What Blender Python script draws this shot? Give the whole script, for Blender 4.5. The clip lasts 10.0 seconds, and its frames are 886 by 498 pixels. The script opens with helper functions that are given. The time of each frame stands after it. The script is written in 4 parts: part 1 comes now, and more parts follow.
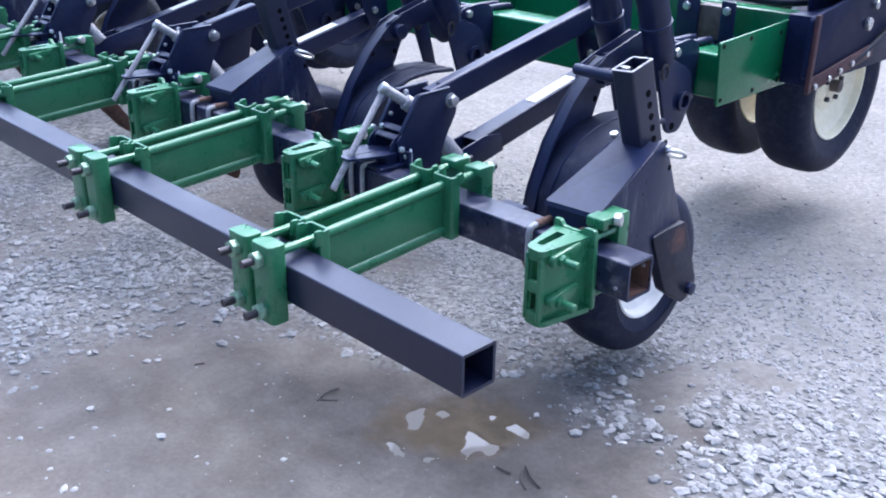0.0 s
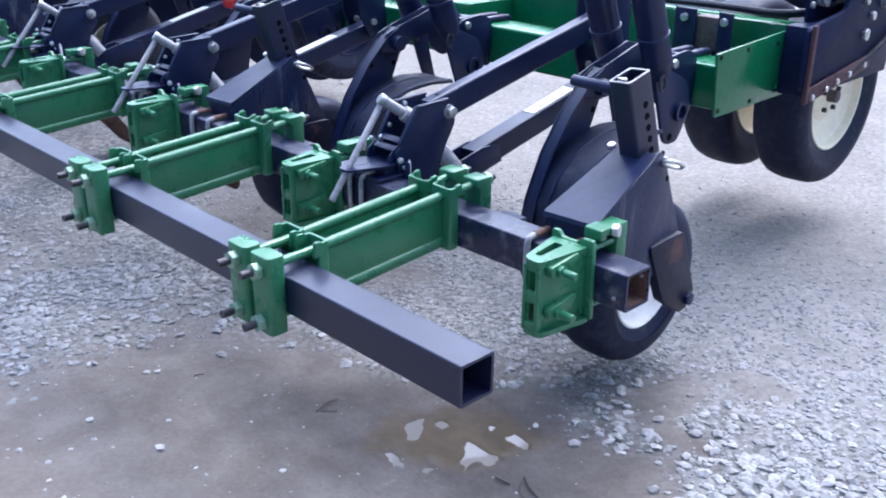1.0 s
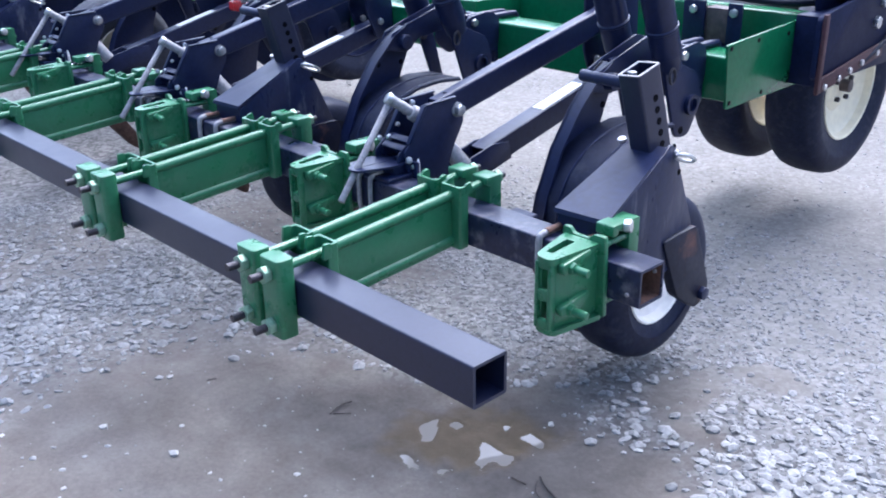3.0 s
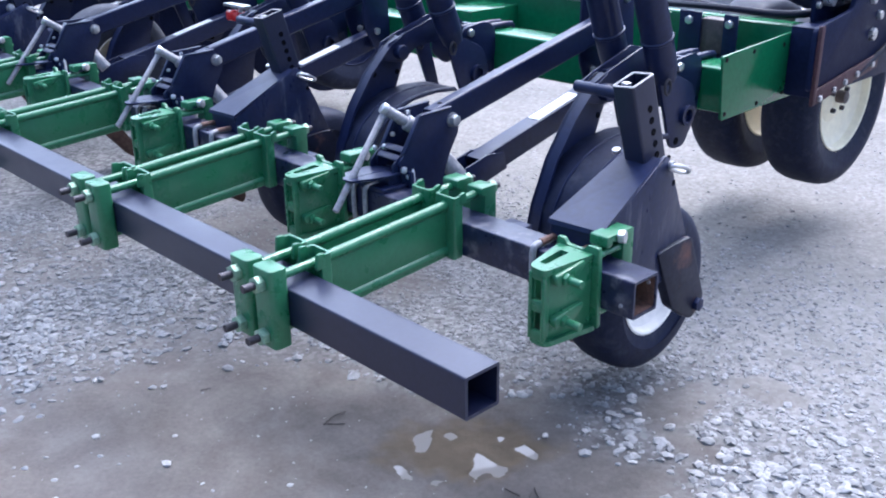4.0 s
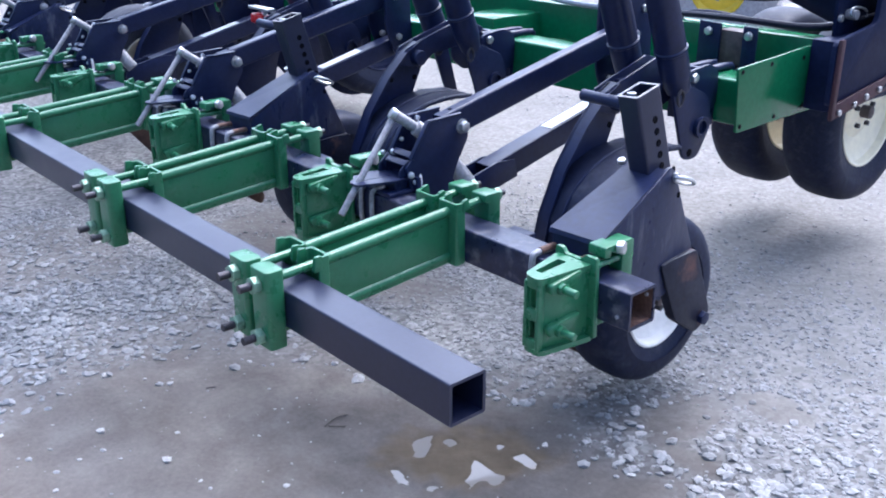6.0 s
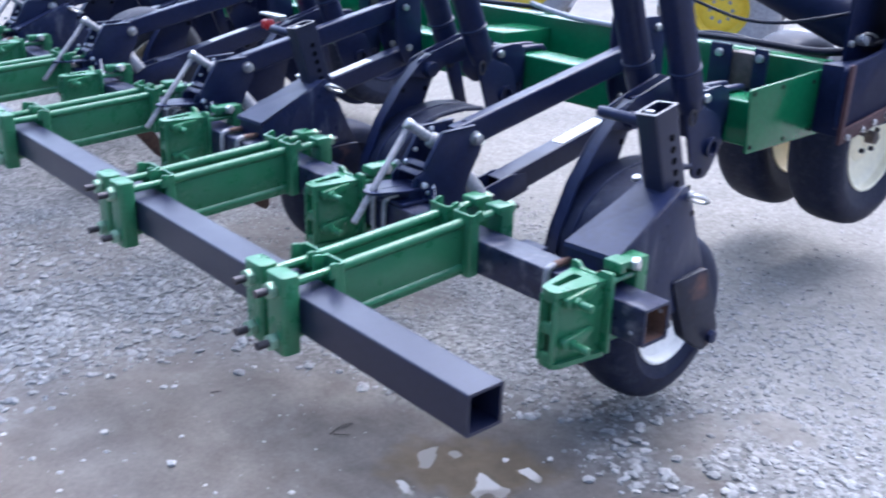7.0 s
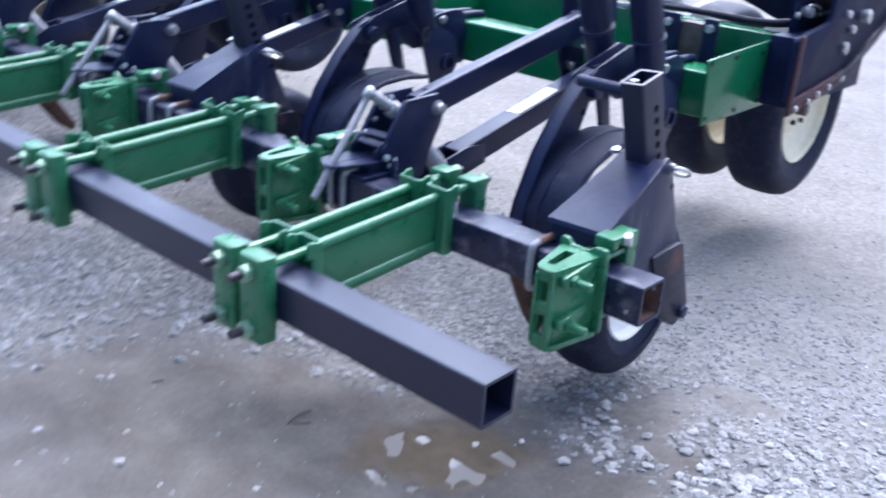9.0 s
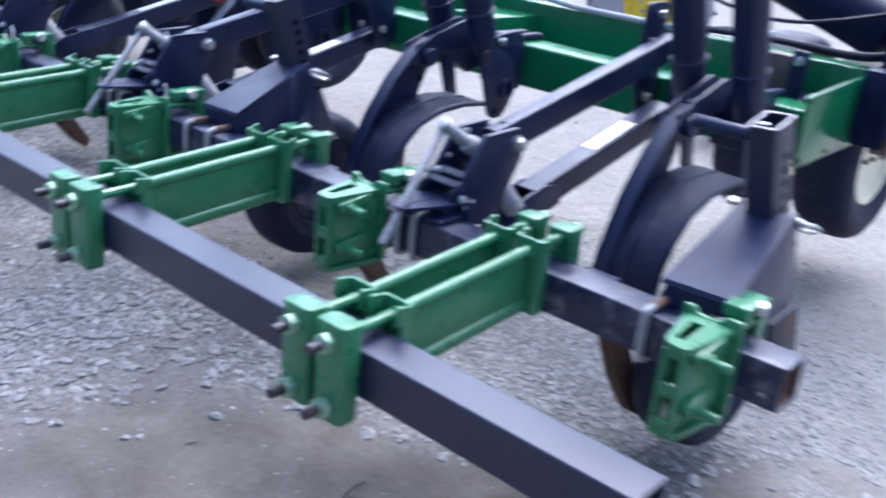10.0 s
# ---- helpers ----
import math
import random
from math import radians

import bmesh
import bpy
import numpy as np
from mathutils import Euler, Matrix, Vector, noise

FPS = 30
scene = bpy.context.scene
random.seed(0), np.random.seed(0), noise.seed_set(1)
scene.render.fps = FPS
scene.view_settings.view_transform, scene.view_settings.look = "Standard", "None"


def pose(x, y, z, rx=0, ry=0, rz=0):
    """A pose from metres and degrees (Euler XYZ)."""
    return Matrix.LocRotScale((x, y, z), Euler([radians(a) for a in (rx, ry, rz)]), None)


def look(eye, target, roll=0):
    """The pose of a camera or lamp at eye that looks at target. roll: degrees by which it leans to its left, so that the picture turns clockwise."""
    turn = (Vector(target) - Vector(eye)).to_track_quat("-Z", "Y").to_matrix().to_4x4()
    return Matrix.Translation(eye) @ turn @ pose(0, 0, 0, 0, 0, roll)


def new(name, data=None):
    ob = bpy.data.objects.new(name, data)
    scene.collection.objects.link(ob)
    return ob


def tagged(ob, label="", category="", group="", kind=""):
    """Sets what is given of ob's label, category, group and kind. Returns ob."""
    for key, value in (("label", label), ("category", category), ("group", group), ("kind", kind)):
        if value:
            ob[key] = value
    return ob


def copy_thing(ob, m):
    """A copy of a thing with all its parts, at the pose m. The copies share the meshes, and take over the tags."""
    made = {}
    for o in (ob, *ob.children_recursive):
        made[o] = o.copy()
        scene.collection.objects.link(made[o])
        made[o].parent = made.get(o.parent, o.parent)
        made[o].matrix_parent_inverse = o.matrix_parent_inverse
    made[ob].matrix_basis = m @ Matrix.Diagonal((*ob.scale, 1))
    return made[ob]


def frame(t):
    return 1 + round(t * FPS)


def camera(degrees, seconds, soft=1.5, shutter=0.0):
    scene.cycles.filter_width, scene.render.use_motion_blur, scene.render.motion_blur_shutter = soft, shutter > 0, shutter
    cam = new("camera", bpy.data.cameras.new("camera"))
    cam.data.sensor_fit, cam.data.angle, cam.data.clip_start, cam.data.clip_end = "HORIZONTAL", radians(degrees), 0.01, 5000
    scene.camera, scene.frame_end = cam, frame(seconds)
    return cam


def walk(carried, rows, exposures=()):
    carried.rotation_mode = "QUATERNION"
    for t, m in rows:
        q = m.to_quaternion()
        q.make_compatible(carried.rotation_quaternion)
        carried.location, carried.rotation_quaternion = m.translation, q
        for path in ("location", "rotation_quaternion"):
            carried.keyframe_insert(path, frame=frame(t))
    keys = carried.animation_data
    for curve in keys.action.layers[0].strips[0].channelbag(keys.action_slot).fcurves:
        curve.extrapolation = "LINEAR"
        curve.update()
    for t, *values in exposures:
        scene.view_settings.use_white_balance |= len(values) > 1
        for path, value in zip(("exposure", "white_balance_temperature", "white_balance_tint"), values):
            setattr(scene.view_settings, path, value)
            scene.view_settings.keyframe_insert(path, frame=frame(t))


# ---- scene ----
cam = camera(49.8, 10.0, soft=1.95, shutter=1.0)
PATH = [
    (0, (1.175, -1.217, 1.655), (-0.131, 0.07, 0.856), 0.8),
    (0.5, (1.178, -1.214, 1.654), (-0.128, 0.075, 0.858), 0.6),
    (1, (1.182, -1.219, 1.659), (-0.13, 0.074, 0.88), 0.7),
    (1.5, (1.184, -1.217, 1.659), (-0.135, 0.074, 0.888), 0.3),
    (2, (1.177, -1.209, 1.655), (-0.144, 0.066, 0.863), -0.4),
    (3.5, (1.171, -1.195, 1.651), (-0.161, 0.081, 0.877), -0.8),
    (4, (1.176, -1.187, 1.652), (-0.157, 0.093, 0.889), -0.6),
    (4.5, (1.21, -1.165, 1.654), (-0.163, 0.085, 0.911), -0.5),
    (5, (1.243, -1.127, 1.648), (-0.138, 0.107, 0.894), -0.2),
    (6.5, (1.241, -1.117, 1.654), (-0.151, 0.113, 0.914), 0.3),
    (7, (1.203, -1.172, 1.649), (-0.178, 0.079, 0.922), 2.1),
    (7.5, (1.141, -1.235, 1.622), (-0.274, -0.038, 0.87), 2.6),
    (8, (1.073, -1.296, 1.608), (-0.19, 0.037, 0.816), 4.6),
    (8.5, (1.021, -1.312, 1.602), (-0.18, 0.085, 0.822), 5.4),
    (9, (0.923, -1.248, 1.596), (-0.265, 0.164, 0.825), 4.4),
    (9.1, (0.911, -1.217, 1.586), (-0.264, 0.218, 0.838), 3.1),
    (9.5, (0.758, -1.152, 1.583), (-0.4, 0.307, 0.854), 3.9),
    (10, (0.514, -1.156, 1.547), (-0.663, 0.281, 0.804), 6.2),
]
walk(cam, [(t, look(eye, target, roll)) for t, eye, target, roll in PATH], [(0, 1.41, 5000, 13), (10, 1.41, 5000, 13)])

# ---- world, light ----
world = bpy.data.worlds.new("world")
scene.world = world
world.use_nodes = True
wn, wl = world.node_tree.nodes, world.node_tree.links
sky = wn.new("ShaderNodeTexSky")
sky.sky_type = "NISHITA"
sky.sun_disc = False
sky.sun_elevation = radians(58)
sky.sun_rotation = radians(345)
sky.air_density = 1.0
sky.dust_density = 9.0
sky.ozone_density = 1.0
wn["Background"].inputs["Strength"].default_value = 0.15
wl.new(sky.outputs["Color"], wn["Background"].inputs["Color"])
sun_data = bpy.data.lights.new("sun", "SUN")
sun_data.energy, sun_data.angle, sun_data.color = 1.55, radians(88), (1.0, 0.985, 0.975)
sun = new("sun", sun_data)
sun.matrix_world = look((-3.0, 2.7, 4.8), (0, 0, 0))


# ---- materials ----
def material(name, base, rough, metal=0.0, vary=0.15, grain=40.0, bump=0.05, second=None, second_amount=0.5, second_scale=6.0, spec=0.5, rough_vary=0.12, second_from=0.52):
    """A surface with two scales of colour variation and a fine relief."""
    m = bpy.data.materials.new(name)
    m.use_nodes = True
    nt = m.node_tree
    n, l = nt.nodes, nt.links
    b = n["Principled BSDF"]
    geo = n.new("ShaderNodeTexCoord")
    info = n.new("ShaderNodeObjectInfo")
    shift = n.new("ShaderNodeVectorMath")
    shift.operation = "ADD"
    l.new(geo.outputs["Object"], shift.inputs[0])
    mul = n.new("ShaderNodeMath")
    mul.operation = "MULTIPLY"
    mul.inputs[1].default_value = 17.0
    l.new(info.outputs["Random"], mul.inputs[0])
    l.new(mul.outputs[0], shift.inputs[1])
    fine = n.new("ShaderNodeTexNoise")
    fine.inputs["Scale"].default_value = grain
    fine.inputs["Detail"].default_value = 6
    broad = n.new("ShaderNodeTexNoise")
    broad.inputs["Scale"].default_value = second_scale
    broad.inputs["Detail"].default_value = 5
    broad.inputs["Roughness"].default_value = 0.65
    l.new(shift.outputs[0], fine.inputs["Vector"])
    l.new(shift.outputs[0], broad.inputs["Vector"])
    ramp = n.new("ShaderNodeMapRange")
    ramp.inputs["From Min"].default_value, ramp.inputs["From Max"].default_value = 0.3, 0.7
    ramp.inputs["To Min"].default_value, ramp.inputs["To Max"].default_value = 1 - vary, 1 + vary
    l.new(fine.outputs["Fac"], ramp.inputs["Value"])
    scale = n.new("ShaderNodeVectorMath")
    scale.operation = "SCALE"
    scale.inputs[0].default_value = base
    l.new(ramp.outputs[0], scale.inputs["Scale"])
    colour = scale.outputs[0]
    if second:
        mask = n.new("ShaderNodeMapRange")
        mask.inputs["From Min"].default_value, mask.inputs["From Max"].default_value = second_from, second_from + 0.2
        mask.inputs["To Max"].default_value = second_amount
        l.new(broad.outputs["Fac"], mask.inputs["Value"])
        mix = n.new("ShaderNodeMix")
        mix.data_type = "RGBA"
        l.new(mask.outputs[0], mix.inputs["Factor"])
        l.new(colour, mix.inputs[6])
        mix.inputs[7].default_value = (*second, 1)
        colour = mix.outputs[2]
    l.new(colour, b.inputs["Base Color"])
    rr = n.new("ShaderNodeMapRange")
    rr.inputs["From Min"].default_value, rr.inputs["From Max"].default_value = 0.3, 0.7
    rr.inputs["To Min"].default_value, rr.inputs["To Max"].default_value = max(0.03, rough - rough_vary), min(1, rough + rough_vary)
    l.new(broad.outputs["Fac"], rr.inputs["Value"])
    l.new(rr.outputs[0], b.inputs["Roughness"])
    b.inputs["Metallic"].default_value = metal
    b.inputs["Specular IOR Level"].default_value = spec
    bp = n.new("ShaderNodeBump")
    bp.inputs["Strength"].default_value = bump
    bp.inputs["Distance"].default_value = 0.004
    l.new(fine.outputs["Fac"], bp.inputs["Height"])
    l.new(bp.outputs[0], b.inputs["Normal"])
    return m


BLACK = material("black_paint", (0.0100, 0.0146, 0.046), 0.37, vary=0.2, grain=60, bump=0.03, second=(0.024, 0.030, 0.060), second_amount=0.45, second_scale=5, spec=0.3, rough_vary=0.07)
BLACK_NEW = material("fresh_black_paint", (0.0112, 0.0138, 0.036), 0.39, vary=0.15, grain=90, bump=0.012, second=(0.024, 0.027, 0.044), second_amount=0.2, second_scale=3, spec=0.48, rough_vary=0.06)
BLACK_WORN = material("scuffed_black_paint", (0.0115, 0.0142, 0.040), 0.36, vary=0.3, grain=50, bump=0.08, second=(0.22, 0.21, 0.215), second_amount=0.5, second_scale=19, spec=0.45)
# the black paint again, dimmed to stand for dark surroundings mirrored in it
BLACK_DIMMED = material("dimmed_black_paint", (0.0095, 0.0135, 0.042), 0.5, vary=0.2, grain=60, bump=0.04, second=(0.022, 0.027, 0.054), second_amount=0.45, second_scale=5, spec=0.12)
GREEN = material("green_paint", (0.036, 0.15, 0.064), 0.32, vary=0.1, grain=70, bump=0.03, second=(0.085, 0.22, 0.125), second_amount=0.28, second_scale=13)
GREEN_FRAME = material("deep_green_paint", (0.018, 0.128, 0.05), 0.2, vary=0.1, grain=50, bump=0.03, second=(0.022, 0.165, 0.065), second_amount=0.3, second_scale=4, rough_vary=0.06, spec=0.38)
ZINC = material("zinc_steel", (0.55, 0.55, 0.55), 0.35, metal=0.8, vary=0.15, grain=120, bump=0.05)
GREY_STEEL = material("grey_steel", (0.3, 0.29, 0.295), 0.55, metal=0.1, vary=0.25, grain=90, bump=0.06, second=(0.14, 0.12, 0.12), second_amount=0.5, second_scale=20)
DARK_STEEL = material("dark_thread_steel", (0.05, 0.045, 0.05), 0.5, metal=0.5, vary=0.3, grain=150, bump=0.1)
RUST = material("rusty_steel", (0.14, 0.075, 0.05), 0.75, vary=0.4, grain=80, bump=0.2, second=(0.07, 0.035, 0.025), second_amount=0.7, second_scale=25)
SHANK_RUST = material("orange_rust_steel", (0.075, 0.042, 0.031), 0.7, vary=0.35, grain=60, bump=0.15, second=(0.035, 0.026, 0.026), second_amount=0.85, second_scale=9, spec=0.3)
RUSTY_BLACK = material("rust_worn_black", (0.0105, 0.0125, 0.026), 0.45, vary=0.3, grain=60, bump=0.1, second=(0.16, 0.08, 0.055), second_amount=0.8, second_scale=9, spec=0.25, second_from=0.56)
RED_BROWN = material("red_brown_primer", (0.055, 0.02, 0.025), 0.6, vary=0.3, grain=60, bump=0.1, second=(0.06, 0.03, 0.03), second_amount=0.6, second_scale=18)
RUBBER = material("tyre_rubber", (0.0100, 0.0134, 0.034), 0.6, vary=0.25, grain=70, bump=0.08, second=(0.06, 0.064, 0.080), second_amount=0.55, second_scale=16, spec=0.22)
RUBBER_DUSTY = material("dusty_tyre_rubber", (0.36, 0.35, 0.355), 0.8, vary=0.2, grain=40, bump=0.1, second=(0.42, 0.41, 0.41), second_amount=0.6, second_scale=6)
RUBBER_GREY = material("grey_tyre_rubber", (0.07, 0.073, 0.09), 0.75, vary=0.2, grain=50, bump=0.1, second=(0.13, 0.13, 0.14), second_amount=0.5, second_scale=7, spec=0.3)
CREAM = material("cream_rim_paint", (0.86, 0.79, 0.57), 0.4, vary=0.06, grain=30, bump=0.02, second=(0.5, 0.43, 0.3), second_amount=0.35, second_scale=12)
WHITE = material("white_rim_paint", (0.88, 0.845, 0.78), 0.45, vary=0.06, grain=30, bump=0.02, second=(0.55, 0.52, 0.48), second_amount=0.3, second_scale=12)
STICKER = material("white_sticker", (0.8, 0.79, 0.78), 0.4, vary=0.04, grain=80, bump=0.01)
YELLOW = material("yellow_rim_paint", (0.75, 0.55, 0.03), 0.4, vary=0.06, grain=30, bump=0.02)
HOSE = material("black_hose_rubber", (0.009, 0.0105, 0.024), 0.6, vary=0.2, grain=150, bump=0.08, spec=0.3)
PALE_GREY = material("pale_grey_surface", (0.3, 0.31, 0.34), 0.5, vary=0.15, grain=80, bump=0.05, second=(0.2, 0.21, 0.23), second_amount=0.4, second_scale=12)
# near-black discs laid on plates, standing for the shade inside holes
HOLE = material("punched_hole", (0.004, 0.004, 0.006), 0.9, vary=0.2, grain=60, bump=0.05, spec=0.1)
NUT_PAINT = material("thinly_painted_zinc", (0.24, 0.36, 0.24), 0.4, metal=0.3, vary=0.25, grain=90, bump=0.05, second=(0.06, 0.2, 0.11), second_amount=0.7, second_scale=25)
BROWN = material("dull_brown_steel", (0.08, 0.06, 0.055), 0.6, vary=0.3, grain=60, bump=0.1, second=(0.05, 0.045, 0.045), second_amount=0.6, second_scale=18)
BLACK_SCRATCHED = material("scratched_black_paint", (0.0105, 0.0162, 0.050), 0.36, vary=0.2, grain=60, bump=0.03, second=(0.2, 0.2, 0.22), second_amount=0.55, second_scale=7, spec=0.34, second_from=0.56)
for node in [n for n in BLACK_SCRATCHED.node_tree.nodes if n.type == "TEX_NOISE" and n.inputs["Scale"].default_value < 20]:
    # long upright scratches
    stretch = BLACK_SCRATCHED.node_tree.nodes.new("ShaderNodeMapping")
    stretch.inputs["Scale"].default_value = (3, 3, 0.8)
    BLACK_SCRATCHED.node_tree.links.new(node.inputs["Vector"].links[0].from_socket, stretch.inputs["Vector"])
    BLACK_SCRATCHED.node_tree.links.new(stretch.outputs[0], node.inputs["Vector"])
RED = material("red_lens_plastic", (0.5, 0.02, 0.02), 0.25, vary=0.05, grain=60, bump=0.02)
BACKDROP_GREEN = material("backdrop_dark_green", (0.035, 0.05, 0.03), 0.85, vary=0.4, grain=3, bump=0.6, second=(0.06, 0.075, 0.04), second_amount=0.7, second_scale=0.9, spec=0.2)
PALE_STONE = material("pale_limestone", (0.4, 0.385, 0.355), 0.8, vary=0.2, grain=90, bump=0.3, second=(0.3, 0.28, 0.25), second_amount=0.5, second_scale=40)
TWIG = material("dry_twig", (0.05, 0.042, 0.036), 0.8, vary=0.3, grain=120, bump=0.2)
STONE = material("crushed_limestone", (0.275, 0.27, 0.26), 0.8, vary=0.2, grain=55, bump=0.3, second=(0.21, 0.206, 0.198), second_amount=0.6, second_scale=15, spec=0.2)


def island_tint(m, spread):
    """Vary a joined heap piece by piece."""
    nt = m.node_tree
    b = nt.nodes["Principled BSDF"]
    link = b.inputs["Base Color"].links[0]
    geo = nt.nodes.new("ShaderNodeNewGeometry")
    rng = nt.nodes.new("ShaderNodeMapRange")
    rng.inputs["To Min"].default_value, rng.inputs["To Max"].default_value = 1 - spread, 1 + spread * 0.8
    sc = nt.nodes.new("ShaderNodeVectorMath")
    sc.operation = "SCALE"
    nt.links.new(geo.outputs["Random Per Island"], rng.inputs["Value"])
    nt.links.new(rng.outputs[0], sc.inputs["Scale"])
    nt.links.new(link.from_socket, sc.inputs[0])
    nt.links.new(sc.outputs[0], b.inputs["Base Color"])


island_tint(STONE, 0.24)


def ground_material():
    m = bpy.data.materials.new("gravel_yard")
    m.use_nodes = True
    n, l = m.node_tree.nodes, m.node_tree.links
    b = n["Principled BSDF"]
    geo = n.new("ShaderNodeNewGeometry")

    def tex(scale, detail, rough=0.6, distort=0.0):
        t = n.new("ShaderNodeTexNoise")
        t.inputs["Scale"].default_value, t.inputs["Detail"].default_value = scale, detail
        t.inputs["Roughness"].default_value, t.inputs["Distortion"].default_value = rough, distort
        l.new(geo.outputs["Position"], t.inputs["Vector"])
        return t.outputs["Fac"]

    def ramp(fac, stops):
        r = n.new("ShaderNodeValToRGB")
        while len(r.color_ramp.elements) < len(stops):
            r.color_ramp.elements.new(0.5)
        for e, (p, c) in zip(r.color_ramp.elements, stops):
            e.position, e.color = p, (*c, 1)
        l.new(fac, r.inputs["Fac"])
        return r.outputs["Color"]

    def mix(fac, a, c, blend="MIX"):
        x = n.new("ShaderNodeMix")
        x.data_type, x.blend_type = "RGBA", blend
        if isinstance(fac, float):
            x.inputs["Factor"].default_value = fac
        else:
            l.new(fac, x.inputs["Factor"])
        l.new(a, x.inputs[6])
        l.new(c, x.inputs[7])
        return x.outputs[2]

    dirt = ramp(tex(4, 9, 0.62, 0.25), [(0.30, (0.108, 0.094, 0.081)), (0.45, (0.140, 0.123, 0.107)), (0.56, (0.162, 0.144, 0.126)), (0.72, (0.198, 0.178, 0.157))])
    fine = ramp(tex(60, 6, 0.7), [(0.3, (0.84, 0.84, 0.84)), (0.7, (1.13, 1.13, 1.13))])
    dirt = mix(1.0, dirt, fine, "MULTIPLY")
    cell = n.new("ShaderNodeTexVoronoi")
    cell.inputs["Scale"].default_value = 55
    l.new(geo.outputs["Position"], cell.inputs["Vector"])
    grit = ramp(cell.outputs["Color"], [(0.1, (0.09, 0.087, 0.083)), (0.5, (0.175, 0.171, 0.166)), (0.9, (0.285, 0.28, 0.274))])
    grit2 = ramp(tex(2.2, 6), [(0.3, (0.75, 0.75, 0.75)), (0.7, (1.2, 1.18, 1.15))])
    grit = mix(1.0, grit, grit2, "MULTIPLY")
    att = n.new("ShaderNodeAttribute")
    att.attribute_name = "gravel"
    col = mix(att.outputs["Fac"], dirt, grit)
    pale = ramp(tex(3.0, 7), [(0.3, (0.225, 0.208, 0.183)), (0.7, (0.315, 0.296, 0.268))])
    tan = ramp(tex(1.7, 7), [(0.3, (0.150, 0.136, 0.117)), (0.7, (0.215, 0.197, 0.172))])
    att5 = n.new("ShaderNodeAttribute")
    att5.attribute_name = "tan"
    pale = mix(att5.outputs["Fac"], pale, tan)
    att2 = n.new("ShaderNodeAttribute")
    att2.attribute_name = "pale"
    col = mix(att2.outputs["Fac"], col, mix(0.4, pale, grit))
    att4 = n.new("ShaderNodeAttribute")
    att4.attribute_name = "damp"
    soaked = n.new("ShaderNodeVectorMath")
    soaked.operation = "MULTIPLY"
    soaked.inputs[1].default_value = (0.63, 0.64, 0.66)
    l.new(col, soaked.inputs[0])
    col = mix(att4.outputs["Fac"], col, soaked.outputs[0])
    att3 = n.new("ShaderNodeAttribute")
    att3.attribute_name = "mud"
    # brown of the muddy puddle, with the machine's dark reflection painted in
    wet = ramp(tex(9, 6), [(0.3, (0.070, 0.054, 0.034)), (0.7, (0.105, 0.083, 0.055))])
    col = mix(att3.outputs["Fac"], col, wet)
    l.new(col, b.inputs["Base Color"])
    rr = n.new("ShaderNodeMapRange")
    rr.inputs["To Min"].default_value, rr.inputs["To Max"].default_value = 0.85, 0.7
    l.new(att3.outputs["Fac"], rr.inputs["Value"])
    l.new(rr.outputs[0], b.inputs["Roughness"])
    bp = n.new("ShaderNodeBump")
    b.inputs["Specular IOR Level"].default_value = 0.15
    bp.inputs["Strength"].default_value, bp.inputs["Distance"].default_value = 0.34, 0.01
    l.new(tex(45, 8, 0.7), bp.inputs["Height"])
    l.new(bp.outputs[0], b.inputs["Normal"])
    return m


GROUND = ground_material()


def water_material():
    m = bpy.data.materials.new("puddle_water")
    m.use_nodes = True
    n, l = m.node_tree.nodes, m.node_tree.links
    b = n["Principled BSDF"]
    # pale base: brightness of the reflected sky is put into the colour
    b.inputs["Base Color"].default_value = (0.21, 0.195, 0.175, 1)
    b.inputs["Roughness"].default_value = 0.02
    b.inputs["IOR"].default_value = 1.33
    b.inputs["Specular IOR Level"].default_value = 0.4
    return m


WATER = water_material()


# ---- shape tools: a shape is (points, faces) ----
def taken(bm):
    bm.verts.index_update()
    got = [v.co.copy() for v in bm.verts], [[v.index for v in f.verts] for f in bm.faces]
    bm.free()
    return got


def bevelled(bm, width, seg=2, angle=30):
    if width:
        edges = [e for e in bm.edges if len(e.link_faces) == 2 and e.calc_face_angle(0) > radians(angle)]
        bmesh.ops.bevel(bm, geom=edges, offset=width, segments=seg, affect="EDGES", profile=0.5, clamp_overlap=True)
    return taken(bm)


def joined(*shapes):
    points, faces = [], []
    for v, f in shapes:
        k = len(points)
        points += v
        faces += [[i + k for i in face] for face in f]
    return points, faces


def moved(shape, m):
    return [m @ v for v in shape[0]], shape[1]


def warped(shape, fn):
    return [Vector(fn(*v)) for v in shape[0]], shape[1]


def box(lo, hi, bev=0.003, seg=2):
    bm = bmesh.new()
    bmesh.ops.create_cube(bm, size=1)
    for v in bm.verts:
        v.co = [lo[i] + (hi[i] - lo[i]) * (v.co[i] + 0.5) for i in range(3)]
    return bevelled(bm, bev, seg)


def prism(poly, axis, a, b, bev=0.002, seg=2):
    """A flat outline pushed from a to b along an axis; the outline is in the two other axes, in the order y z, x z or x y."""
    bm = bmesh.new()

    def put(p, w):
        return {"x": (w, p[0], p[1]), "y": (p[0], w, p[1]), "z": (p[0], p[1], w)}[axis]

    low = [bm.verts.new(put(p, a)) for p in poly]
    high = [bm.verts.new(put(p, b)) for p in poly]
    n = len(poly)
    bm.faces.new(low)
    bm.faces.new(high[::-1])
    for i in range(n):
        bm.faces.new((low[i], low[(i + 1) % n], high[(i + 1) % n], high[i]))
    bmesh.ops.recalc_face_normals(bm, faces=bm.faces)
    return bevelled(bm, bev, seg)


